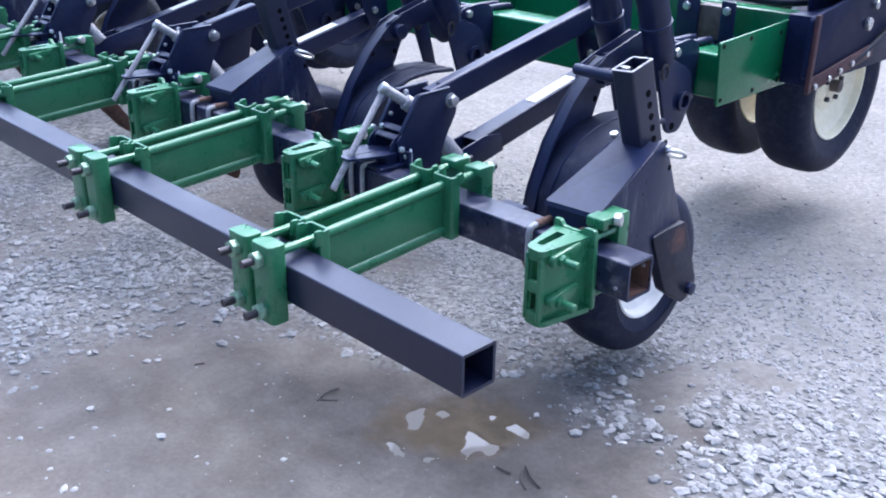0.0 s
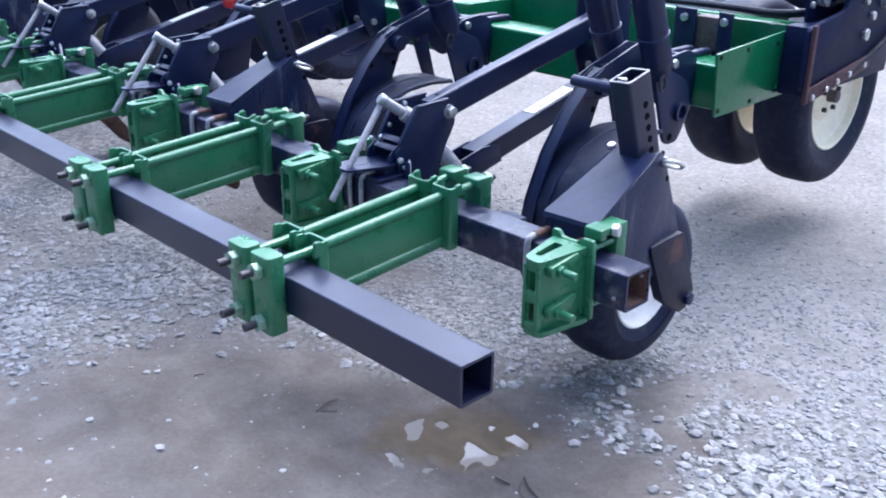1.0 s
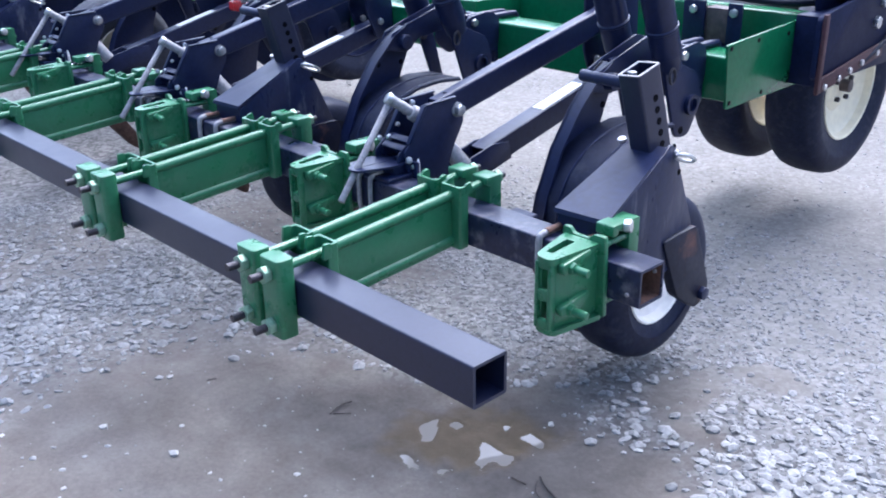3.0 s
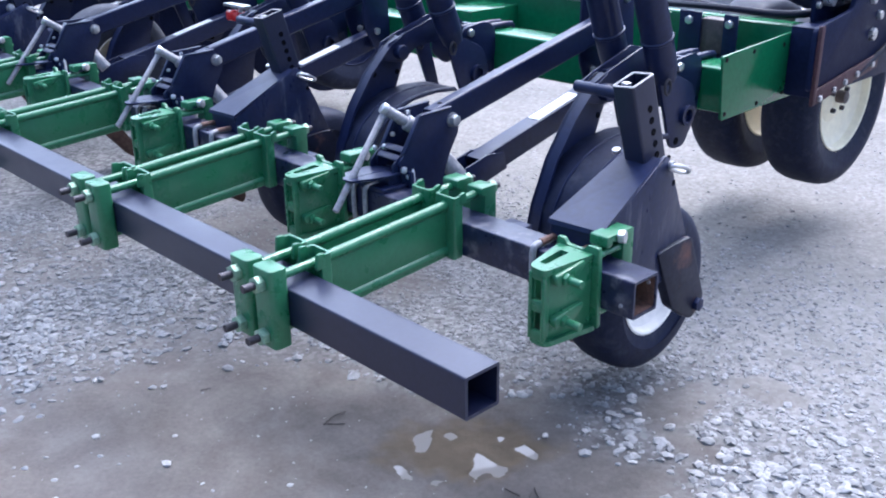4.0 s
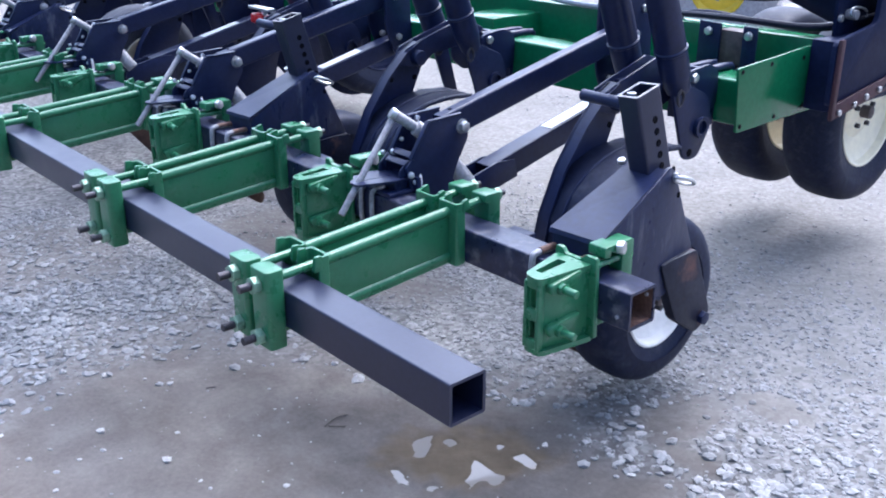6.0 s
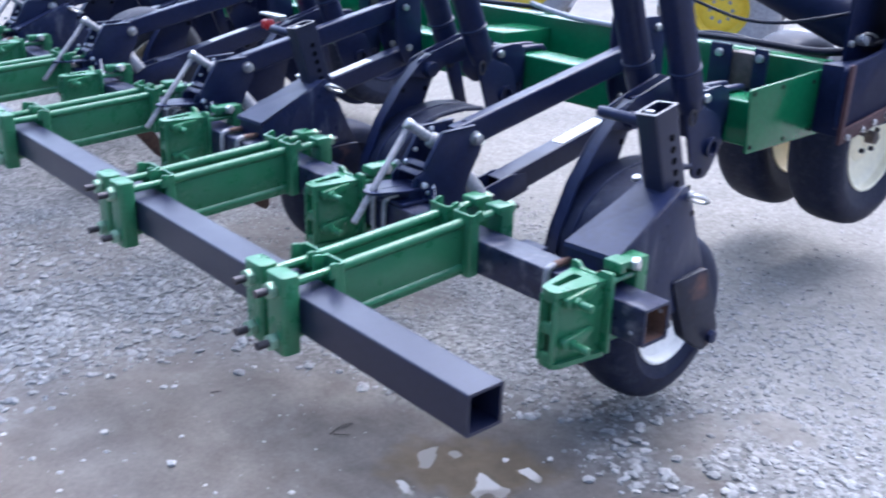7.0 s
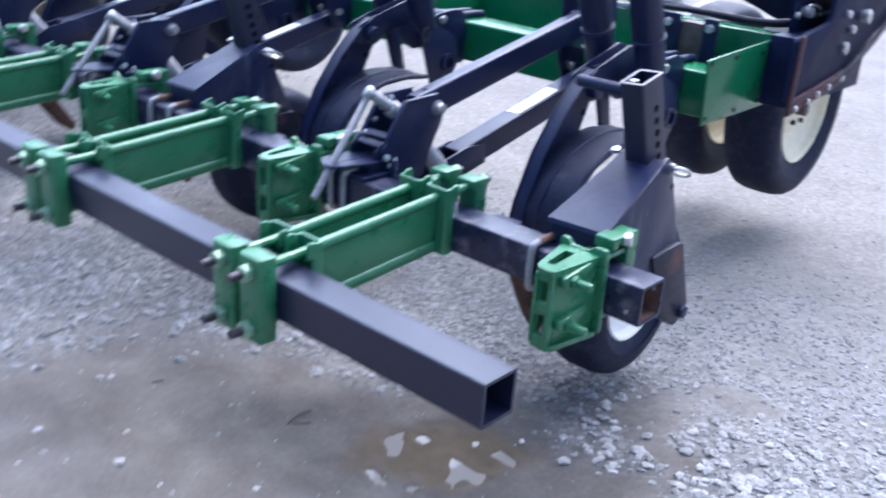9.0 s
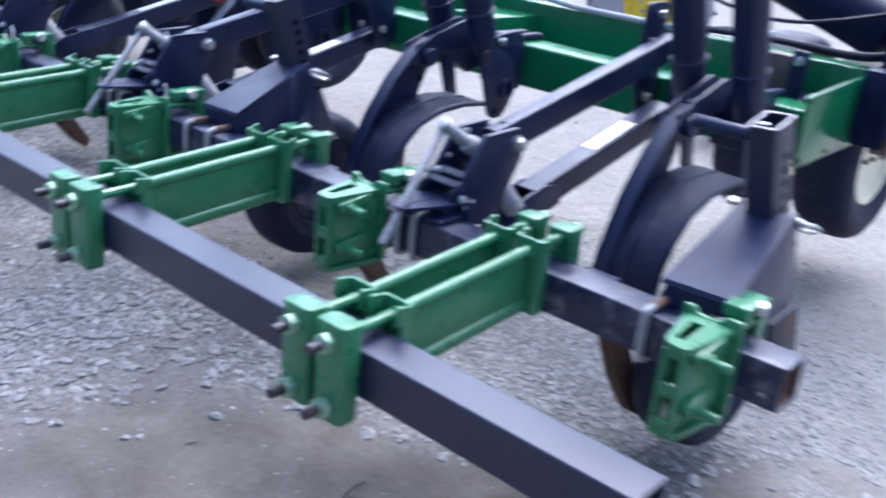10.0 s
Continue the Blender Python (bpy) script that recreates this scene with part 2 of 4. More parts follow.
def rounded(poly, r, n=4):
    """An outline with its corners rounded."""
    out = []
    k = len(poly)
    for i in range(k):
        p0, p, p1 = (Vector(poly[j % k]) for j in (i - 1, i, i + 1))
        d0, d1 = (p0 - p), (p1 - p)
        cut = min(r, d0.length * 0.45, d1.length * 0.45)
        a, b = p + d0.normalized() * cut, p + d1.normalized() * cut
        for j in range(n + 1):
            t = j / n
            out.append(tuple((1 - t) ** 2 * a + 2 * t * (1 - t) * p + t * t * b))
    return out


def frame_to(p0, p1):
    d = Vector(p1) - Vector(p0)
    return Matrix.Translation(p0) @ d.to_track_quat("Z", "Y").to_matrix().to_4x4(), d.length


def cyl(p0, p1, r, r2=None, seg=18, bev=0.0):
    m, h = frame_to(p0, p1)
    bm = bmesh.new()
    bmesh.ops.create_cone(bm, cap_ends=True, segments=seg, radius1=r, radius2=r if r2 is None else r2, depth=h)
    bmesh.ops.translate(bm, vec=(0, 0, h / 2), verts=bm.verts)
    return moved(bevelled(bm, bev, 2, 50), m)


def pipe(p0, p1, r, wall, seg=20):
    m, h = frame_to(p0, p1)
    prof = [(r, 0), (r, h), (r - wall, h), (r - wall, 0)]
    return moved(spun(prof, seg, closed=True), m)


def spun(profile, seg=48, closed=False):
    """A profile of (radius, height) turned about z."""
    pts, faces = [], []
    n = len(profile)
    for i in range(seg):
        a = 2 * math.pi * i / seg
        pts += [Vector((r * math.cos(a), r * math.sin(a), h)) for r, h in profile]
    for i in range(seg):
        j = (i + 1) % seg
        for k in range(n if closed else n - 1):
            q = (k + 1) % n
            faces.append([i * n + k, j * n + k, j * n + q, i * n + q])
    return pts, faces


def along_x(shape, centre):
    """Turn a shape spun about z so that its axle lies along x."""
    return moved(shape, Matrix.Translation(centre) @ Matrix.Rotation(radians(90), 4, "Y"))


def nut(p, way, r, h):
    p, way = Vector(p), Vector(way).normalized()
    return cyl(p, p + way * h, r, seg=6, bev=0.0015)


def swept(points, r, seg=8, smooth=0):
    pts = [Vector(p) for p in points]
    for _ in range(smooth):
        new_pts = [pts[0]]
        for a, b in zip(pts, pts[1:]):
            new_pts += [a * 0.75 + b * 0.25, a * 0.25 + b * 0.75]
        pts = new_pts + [pts[-1]]
    out, faces = [], []
    normal = None
    for i, p in enumerate(pts):
        d = (pts[min(i + 1, len(pts) - 1)] - pts[max(i - 1, 0)]).normalized()
        if normal is None:
            normal = d.orthogonal().normalized()
        normal = (normal - d * normal.dot(d)).normalized()
        side = d.cross(normal)
        for k in range(seg):
            a = 2 * math.pi * k / seg
            out.append(p + (normal * math.cos(a) + side * math.sin(a)) * r)
    for i in range(len(pts) - 1):
        for k in range(seg):
            q = (k + 1) % seg
            faces.append([i * seg + k, i * seg + q, (i + 1) * seg + q, (i + 1) * seg + k])
    faces.append(list(range(seg))[::-1])
    faces.append([(len(pts) - 1) * seg + k for k in range(seg)])
    return out, faces


def square_tube(p0, p1, w, h, wall, up=(0, 0, 1), r=0.007):
    """A hollow square tube with rounded corners and open ends; w across, h along up."""
    p0, p1, up = Vector(p0), Vector(p1), Vector(up)
    d = (p1 - p0).normalized()
    side = d.cross(up).normalized()
    up = side.cross(d).normalized()

    def ring(a, b, rr):
        return rounded([(-a, -b), (a, -b), (a, b), (-a, b)], rr, 4)

    outer, inner = ring(w / 2, h / 2, r), ring(w / 2 - wall, h / 2 - wall, max(0.001, r - wall * 0.6))
    n = len(outer)
    pts = []
    for c in (p0, p1):
        for loop in (outer, inner):
            pts += [c + side * a + up * b for a, b in loop]
    faces = []
    for i in range(n):
        j = (i + 1) % n
        faces.append([i, j, 2 * n + j, 2 * n + i])
        faces.append([n + j, n + i, 3 * n + i, 3 * n + j])
        faces.append([j, i, n + i, n + j])
        faces.append([2 * n + i, 2 * n + j, 3 * n + j, 3 * n + i])
    return pts, faces


ORIGIN = {}


def thing(name, origin, label, category, group="", kind=""):
    ob = new(name)
    ob.empty_display_size = 0.05
    ob.location = origin
    ORIGIN[ob] = Vector(origin)
    return tagged(ob, label, category, group, kind)


def mesh_from(name, shape, mat, shift=Vector((0, 0, 0)), angle=35):
    me = bpy.data.meshes.new(name)
    me.from_pydata([tuple(Vector(v) - shift) for v in shape[0]], [], shape[1])
    me.validate()
    bm = bmesh.new()
    bm.from_mesh(me)
    bmesh.ops.recalc_face_normals(bm, faces=bm.faces)
    bm.to_mesh(me)
    bm.free()
    me.materials.append(mat)
    me.polygons.foreach_set("use_smooth", [True] * len(me.polygons))
    me.set_sharp_from_angle(angle=radians(angle))
    return me


def part(name, shape, mat, parent, label=""):
    root = parent
    while root.parent:
        root = root.parent
    ob = new(name, mesh_from(name, shape, mat, ORIGIN[root]))
    ob.parent = parent
    return tagged(ob, label)


def solid(name, shape, mat, origin, label, category, group="", kind=""):
    """A thing that is one mesh."""
    ob = new(name, mesh_from(name, shape, mat, Vector(origin)))
    ob.location = origin
    ORIGIN[ob] = Vector(origin)
    return tagged(ob, label, category, group, kind)


# ---- ground ----
DIRT = [(-1.83, -0.33), (-1.86, -0.08), (-1.80, 0.17), (-1.77, 0.48), (-1.37, 0.60), (-1.01, 0.68), (-0.69, 0.89), (-0.48, 0.95),
        (-0.36, 0.92), (-0.26, 0.82), (-0.10, 0.95), (0.09, 1.05), (0.07, 0.89), (0.18, 0.80), (0.8, 0.35), (1.6, -2.5), (-1.6, -2.5)]


def inside(x, y, poly):
    hit = False
    for i in range(len(poly)):
        (x0, y0), (x1, y1) = poly[i - 1], poly[i]
        if (y0 > y) != (y1 > y) and x < (x1 - x0) * (y - y0) / (y1 - y0) + x0:
            hit = not hit
    return hit


def edge_distance(x, y, poly):
    best = 9.0
    for i in range(len(poly)):
        ax, ay = poly[i - 1]
        bx, by = poly[i]
        dx, dy = bx - ax, by - ay
        t = max(0, min(1, ((x - ax) * dx + (y - ay) * dy) / (dx * dx + dy * dy)))
        best = min(best, math.hypot(x - ax - t * dx, y - ay - t * dy))
    return best


def gravel_at(x, y):
    """0 on the packed dirt, 1 on the loose gravel."""
    w = noise.fractal(Vector((x * 2.3, y * 2.3, 3.1)), 1.0, 2.0, 4)
    d = edge_distance(x, y, DIRT) * (-1 if inside(x, y, DIRT) else 1) + 0.14 * w
    g = max(0.0, min(1.0, 0.5 + d / (0.24 if x > -0.9 else 0.24 + 0.45 * min(1.0, -0.9 - x))))
    for cx, cy, rx, ry, least in ((-0.21, 1.20, 0.11, 0.17, 0.15), (-0.06, 1.47, 0.10, 0.07, 0.1), (-0.05, 1.02, 0.13, 0.05, 0.1), (-0.52, 1.02, 0.22, 0.13, 0.7), (-2.95, 0.15, 0.45, 0.3, 0.55), (-2.3, 1.2, 0.7, 0.35, 0.3)):
        e = math.hypot((x - cx) / rx, (y - cy) / ry) + 0.5 * w
        g = min(g, max(least, min(1.0, (e - 0.7) * 1.6)))
    return g


def pale_at(x, y):
    w = noise.fractal(Vector((x * 0.9, y * 0.9, 8.0)), 1.0, 2.0, 3)
    return max(0.0, min(1.0, (y - 1.0 - 0.1 * x - min(0.55, 0.9 * max(0.0, -0.25 - x))) / 1.0 + 0.25 * w))


def tan_at(x, y):
    """Darker tan ground tone behind the machine."""
    w = noise.fractal(Vector((x * 0.7, y * 0.7, 5.0)), 1.0, 2.0, 3)
    return max(0.0, min(1.0, (y - 2.2 - 0.45 * x) / 1.2 + 0.3 * w))


PUDDLE = (-0.52, 0.54)


# outlines of the bright sky reflections in the puddle, drawn as pale water
SKY_PATCHES = ([(-0.70, 0.475), (-0.68, 0.55), (-0.645, 0.50), (-0.61, 0.447), (-0.63, 0.43)], [(-0.634, 0.545), (-0.63, 0.572), (-0.597, 0.57), (-0.60, 0.54)],
         [(-0.50, 0.55), (-0.345, 0.558), (-0.375, 0.50), (-0.373, 0.455), (-0.41, 0.425), (-0.44, 0.475)], [(-0.426, 0.646), (-0.43, 0.688), (-0.36, 0.678), (-0.337, 0.642)],
         [(-0.628, 0.327), (-0.607, 0.35), (-0.532, 0.334), (-0.524, 0.315), (-0.587, 0.304)], [(-0.512, 0.658), (-0.49, 0.672), (-0.487, 0.64)], [(-0.50, 0.372), (-0.46, 0.385), (-0.455, 0.352), (-0.49, 0.345)])


def sky_patch_at(x, y):
    """1 over the drawn sky reflections, 0 on the brown puddle between them."""
    if not (-0.85 < x < -0.2 and 0.2 < y < 0.8):
        return 0.0
    w = 0.010 * noise.fractal(Vector((x * 26, y * 26, 6.0)), 1.0, 2.0, 3)
    return max(max(0.0, min(1.0, 0.5 + ((1 if inside(x, y, p) else -1) * edge_distance(x, y, p) + w) / 0.012)) for p in SKY_PATCHES)


def mud_at(x, y):
    dx, dy = x - PUDDLE[0], y - PUDDLE[1]
    a, b = 0.78 * dx + 0.62 * dy, -0.62 * dx + 0.78 * dy
    w = noise.fractal(Vector((x * 5, y * 5, 1.0)), 1.0, 2.0, 4) + 0.6 * noise.fractal(Vector((x * 17, y * 17, 4.0)), 1.0, 2.0, 3)
    e = math.hypot(a / 0.25, b / 0.165) + 0.34 * w
    return max(0.0, min(1.0, (1.15 - e) * 2.2))


def damp_at(x, y):
    """Soil that has drawn up water round the puddle, with a ragged edge."""
    dx, dy = x - PUDDLE[0] - 0.05, y - PUDDLE[1] - 0.05
    a, b = 0.78 * dx + 0.62 * dy, -0.62 * dx + 0.78 * dy
    w = noise.fractal(Vector((x * 2.6, y * 2.6, 7.0)), 1.0, 2.0, 5)
    v = noise.fractal(Vector((x * 9, y * 9, 3.0)), 1.0, 2.0, 4)
    wide = 1.15 - math.hypot(a / 0.80, b / 0.42) - 0.45 * w
    side = 1.05 - math.hypot((x + 0.77) / 0.20, (y - 0.33) / 0.16) - 0.5 * w
    wheel = 1.1 - math.hypot((x + 0.33) / 0.34, (y - 1.13) / 0.30) - 0.4 * w
    return max(0.0, min(1.0, max(wide, side, wheel) * 1.5 + 0.22 * v))


def height_at(x, y):
    z = 0.012 * noise.fractal(Vector((x * 1.1, y * 1.1, 0.3)), 1.0, 2.0, 3) + 0.004 * noise.fractal(Vector((x * 7, y * 7, 5.0)), 1.0, 2.0, 3)
    wet = mud_at(x, y)
    return z * min(1.0, 3.0 / (1 + 0.2 * math.hypot(x, y))) * (1 - 0.9 * wet) - 0.004 * wet + 0.003 * wet * noise.fractal(Vector((x * 9, y * 9, 2.0)), 1.0, 2.0, 2) - 0.006 * sky_patch_at(x, y)


def graded(lo, hi, step, far, dense):
    a, b, fine = dense
    mid = list(np.arange(lo, a, step)) + list(np.arange(a, b, fine)) + list(np.arange(b, hi, step))
    out, d, x = [], step, hi
    while x < far:
        out.append(x)
        d *= 1.3
        x += d
    out.append(far)
    back, d, x = [], step * 1.3, lo - step * 1.3
    while x > -far:
        back.append(x)
        d *= 1.3
        x -= d
    back.append(-far)
    return back[::-1] + mid + out


gx, gy = graded(-3.2, 0.9, 0.02, 400, (-0.8, -0.2, 0.008)), graded(-0.7, 2.8, 0.02, 400, (0.26, 0.74, 0.008))
gpts = [(x, y, height_at(x, y)) for y in gy for x in gx]
nx = len(gx)
gfaces = [(j * nx + i, j * nx + i + 1, (j + 1) * nx + i + 1, (j + 1) * nx + i) for j in range(len(gy) - 1) for i in range(nx - 1)]
gme = bpy.data.meshes.new("ground")
gme.from_pydata(gpts, [], gfaces)
gme.materials.append(GROUND)
gme.polygons.foreach_set("use_smooth", [True] * len(gfaces))
for key, fn in (("gravel", gravel_at), ("pale", pale_at), ("tan", tan_at), ("mud", mud_at), ("damp", damp_at)):
    gme.attributes.new(key, "FLOAT", "POINT").data.foreach_set("value", [fn(x, y) for x, y, _ in gpts])
ground = tagged(new("ground", gme), "grey gravel yard with patches of packed brown dirt", "ground", kind="structure")


# ---- unseen dark ring, added to darken what upright faces reflect ----
def backdrop_ring():
    rings, n = [], 180
    for r, top in ((38, 0), (38, 1), (38.6, 2), (40, 2), (40, 0)):
        for k in range(n):
            a = 2 * math.pi * k / n
            h = 5.5 + 2.2 * noise.fractal(Vector((math.cos(a) * 9, math.sin(a) * 9, 2.0)), 1.0, 2.0, 4)
            rr = r + 1.2 * noise.fractal(Vector((math.cos(a) * 14, math.sin(a) * 14, top * 3.0)), 1.0, 2.0, 3)
            rings.append(Vector((rr * math.cos(a), rr * math.sin(a), -0.1 if top == 0 else h * (0.6 if top == 1 else 1.0))))
    faces = [[i * n + k, i * n + (k + 1) % n, (i + 1) * n + (k + 1) % n, (i + 1) * n + k] for i in range(4) for k in range(n)]
    return solid("backdrop", (rings, faces), BACKDROP_GREEN, (0, 0, 0), "unseen dark green ring added round the yard", "trees", kind="structure")


backdrop_ring()


# ---- the two toolbars ----
def front_toolbar():
    t = thing("front_toolbar", (0, 0.05, 0.578), "long fresh black square steel tube with open end", "toolbar")
    part("tube", square_tube((-7.5, 0.051, 0.629), (0, 0.051, 0.629), 0.1016, 0.1016, 0.0075), BLACK_NEW, t)
    part("weld_seam", box((-7.4, 0.047, 0.5765), (-0.003, 0.055, 0.5785), 0.0006, 1), BLACK_NEW, t)
    return t


def rear_toolbar():
    t = thing("rear_toolbar", (-0.015, 0.648, 0.59), "scuffed black square steel tube, rusty inside its open end", "toolbar")
    tube = part("tube", square_tube((-7.5, 0.648, 0.641), (-0.015, 0.648, 0.641), 0.1016, 0.1016, 0.0075), BLACK_WORN, t)
    part("inner_face", square_tube((-0.5, 0.648, 0.641), (-0.019, 0.648, 0.641), 0.0858, 0.0858, 0.001, r=0.004), RUST, tube, "rusty inner wall of the tube")
    part("bolt", nut((-0.05, 0.598, 0.62), (0, -1, 0), 0.006, 0.006), GREY_STEEL, t)
    part("bolt", nut((-0.035, 0.69, 0.66), (0, -1, 0), 0.006, 0.006), GREY_STEEL, t)
    return t


front_toolbar()
rear_toolbar()


# ---- green arms between the toolbars ----
def slope(x, y, z):
    return x, y, z + 0.07 * max(0, min(y, 0.75) - 0.05)


def arm_bracket():
    cx = -0.69
    t = thing("toolbar_arm", (cx, 0.34, 0.56), "green painted steel double arm bolted across two black toolbars", "bracket", "arms between the toolbars")
    for s in (-1, 1):
        x = cx + s * 0.05
        rail = warped(box((x - 0.006, 0.125, 0.575), (x + 0.006, 0.575, 0.70), 0.002), slope)
        web = part("web", rail, GREEN, t)
        for z, name in ((0.706, "top_flange"), (0.572, "bottom_flange")):
            part(name, warped(swept([(x, y, z) for y in (0.118, 0.122, 0.3, 0.45, 0.578, 0.582)], 0.015, 12), slope), GREEN, web)
        # channel-shaped ends that bear on the tubes
        for y0, out in ((0.101, 1), (0.598, -1)):
            u = rounded([(x - 0.04, y0), (x - 0.04, y0 + out * 0.034), (x + 0.04, y0 + out * 0.034), (x + 0.04, y0),
                         (x + 0.032, y0), (x + 0.032, y0 + out * 0.026), (x - 0.032, y0 + out * 0.026), (x - 0.032, y0)], 0.009, 3)
            saddle = part("end_channel", warped(prism(u, "z", 0.55, 0.735, 0.001, 1), slope), GREEN, t)
            # ears that reach over the tube
            for q in (-1, 1):
                lift = 0.04 if out < 0 else 0.0
                ear = rounded([(y0 + out * 0.012, 0.70 + lift * 0.2), (y0 + out * 0.012, 0.739), (y0 - out * 0.011, 0.742), (y0 - out * 0.016, 0.70 + lift * 0.2)], 0.006, 3)
                part("ear", warped(prism(ear, "x", x + q * 0.036 - 0.005, x + q * 0.036 + 0.005, 0.0015), slope), GREEN, saddle)
        # long tie bolts
        for z in (0.702, 0.562):
            bolt = part("tie_bolt", warped(swept([(x, y, z) for y in (-0.07, -0.06, 0.2, 0.5, 0.735, 0.745)], 0.0125, 10), slope), GREEN, t)
            part("thread", warped(cyl((x, -0.105, z), (x, -0.06, z), 0.0105, seg=12), slope), DARK_STEEL, bolt, "dark bare thread end")
            part("nut", nut((x, -0.052, z), (0, -1, 0), 0.0225, 0.021), NUT_PAINT, bolt, "thinly painted zinc nut")
            part("nut", warped(nut((x, 0.747, z), (0, 1, 0), 0.0205, 0.018), slope), NUT_PAINT, bolt, "thinly painted zinc nut")
            part("thread", warped(cyl((x, 0.745, z), (x, 0.785, z), 0.0095, seg=12), slope), DARK_STEEL, bolt, "dark bare thread end")
        # clamp blocks
        block = prism(rounded([(x - 0.04, -0.052), (x + 0.04, -0.052), (x + 0.04, 0.0015), (x - 0.04, 0.0015)], 0.014, 3), "z", 0.53, 0.74, 0.011, 3)
        part("front_clamp", block, GREEN, t)
        hook = [(0.6975, 0.60), (0.744, 0.60), (0.744, 0.77), (0.684, 0.77), (0.684, 0.745), (0.6975, 0.745)]
        part("rear_clamp", prism(rounded(hook, 0.007, 3), "x", x - 0.03, x + 0.03, 0.006), GREEN, t)
    return t


arms = arm_bracket()
for x in (-1.605, -2.66, -3.62, -4.62, -5.6):
    copy_thing(arms, pose(x, 0.34, 0.56))


# ---- green cast hitch brackets on the rear toolbar ----
def holed_plate(outer, slot, z0, z1):
    """A flat plate with one slot cut through it."""
    bm = bmesh.new()
    loops = []
    for loop in (outer, slot):
        vs = [bm.verts.new((x, y, z1)) for x, y in loop]
        loops.append([bm.edges.new((vs[i], vs[(i + 1) % len(vs)])) for i in range(len(vs))])
    fill = bmesh.ops.triangle_fill(bm, use_beauty=True, use_dissolve=False, edges=loops[0] + loops[1])
    flat = [f for f in fill["geom"] if isinstance(f, bmesh.types.BMFace)]
    up = bmesh.ops.extrude_face_region(bm, geom=flat)
    bmesh.ops.translate(bm, vec=(0, 0, z0 - z1), verts=[v for v in up["geom"] if isinstance(v, bmesh.types.BMVert)])
    return taken(bm)


def cast_bracket():
    t = thing("cast_bracket", (-0.12, 0.5, 0.6), "green cast steel bracket with slots, clamped on the rear toolbar", "bracket", "cast brackets")
    top = rounded([(-0.201, 0.420), (-0.146, 0.412), (-0.128, 0.5965), (-0.243, 0.5965)], 0.022, 5)
    slot = rounded([(-0.194, 0.452), (-0.174, 0.452), (-0.180, 0.548), (-0.207, 0.548)], 0.005, 2)
    part("top_plate", holed_plate(top, slot, 0.723, 0.739), GREEN, t)
    foot = rounded([(-0.208, 0.426), (-0.142, 0.418), (-0.114, 0.5965), (-0.248, 0.5965)], 0.026, 5)
    part("bottom_plate", holed_plate(foot, slot, 0.533, 0.547), GREEN, t)
    # side walls that spread towards the tube
    for a in ([(-0.152, 0.424), (-0.133, 0.592), (-0.146, 0.592), (-0.165, 0.424)], [(-0.197, 0.430), (-0.236, 0.592), (-0.223, 0.592), (-0.185, 0.430)]):
        part("side_wall", prism(a, "z", 0.545, 0.725, 0.003), GREEN, t)
    # front wall with two windows, their upper inner corners rounded
    for z0, z1 in ((0.545, 0.570), (0.620, 0.652), (0.706, 0.725)):
        part("front_web", box((-0.194, 0.421, z0), (-0.155, 0.436, z1), 0.004), GREEN, t)
    for x in (-0.195, -0.153):
        part("front_post", box((x - 0.005, 0.418, 0.545), (x + 0.005, 0.440, 0.725), 0.004, 3), GREEN, t)
    flange = rounded([(-0.248, 0.54), (-0.108, 0.54), (-0.112, 0.70), (-0.116, 0.757), (-0.15, 0.757), (-0.165, 0.742), (-0.215, 0.742), (-0.226, 0.757), (-0.248, 0.757)], 0.006, 2)
    part("back_flange", prism(flange, "y", 0.582, 0.5966, 0.003), GREEN, t)
    for z in (0.706, 0.594):
        rib = part("bolt_boss", prism(rounded([(0.438, z + 0.016), (0.548, z + 0.030), (0.552, z + 0.016), (0.515, z - 0.012), (0.446, z - 0.014)], 0.008, 2), "x", -0.150, -0.128, 0.005), GREEN, t)
        part("bolt", joined(nut((-0.130, 0.474, z), (1, 0, 0), 0.017, 0.014), cyl((-0.120, 0.474, z), (-0.078, 0.474, z), 0.0105, seg=12, bev=0.002)), GREEN, rib)
    # clamp hooked over the tube, its bolts and nuts
    part("rear_clamp", prism(rounded([(0.702, 0.545), (0.745, 0.545), (0.745, 0.768), (0.632, 0.768), (0.632, 0.738), (0.655, 0.738), (0.655, 0.752), (0.702, 0.735)], 0.007, 3), "x", -0.182, -0.128, 0.006), GREEN, t)
    for z in (0.722, 0.562):
        for x in (-0.169, -0.141):
            part("clamp_bolt", cyl((x, 0.57, z), (x, 0.752, z), 0.009, seg=10), GREEN, t)
    part("nut", nut((-0.130, 0.684, 0.757), (1, 0.35, 0.1), 0.0185, 0.018), ZINC, t, "bright zinc nut")
    part("nut", nut((-0.176, 0.636, 0.722), (0, -1, 0), 0.013, 0.016), ZINC, t, "bright zinc nut")
    return t


cast = cast_bracket()
for dx in (1.013, 2.02, 3.035, 4.05):
    copy_thing(cast, pose(-0.12 - dx, 0.5, 0.6))


def u_bolt(x, r=0.008):
    """A bolt bent round the front of the rear tube; its two legs run back above and below it."""
    return swept([(x, 0.86, 0.703), (x, 0.64, 0.703), (x, 0.594, 0.703), (x, 0.586, 0.69), (x, 0.586, 0.6), (x, 0.594, 0.578), (x, 0.64, 0.578), (x, 0.75, 0.578)], r, 10, 2)


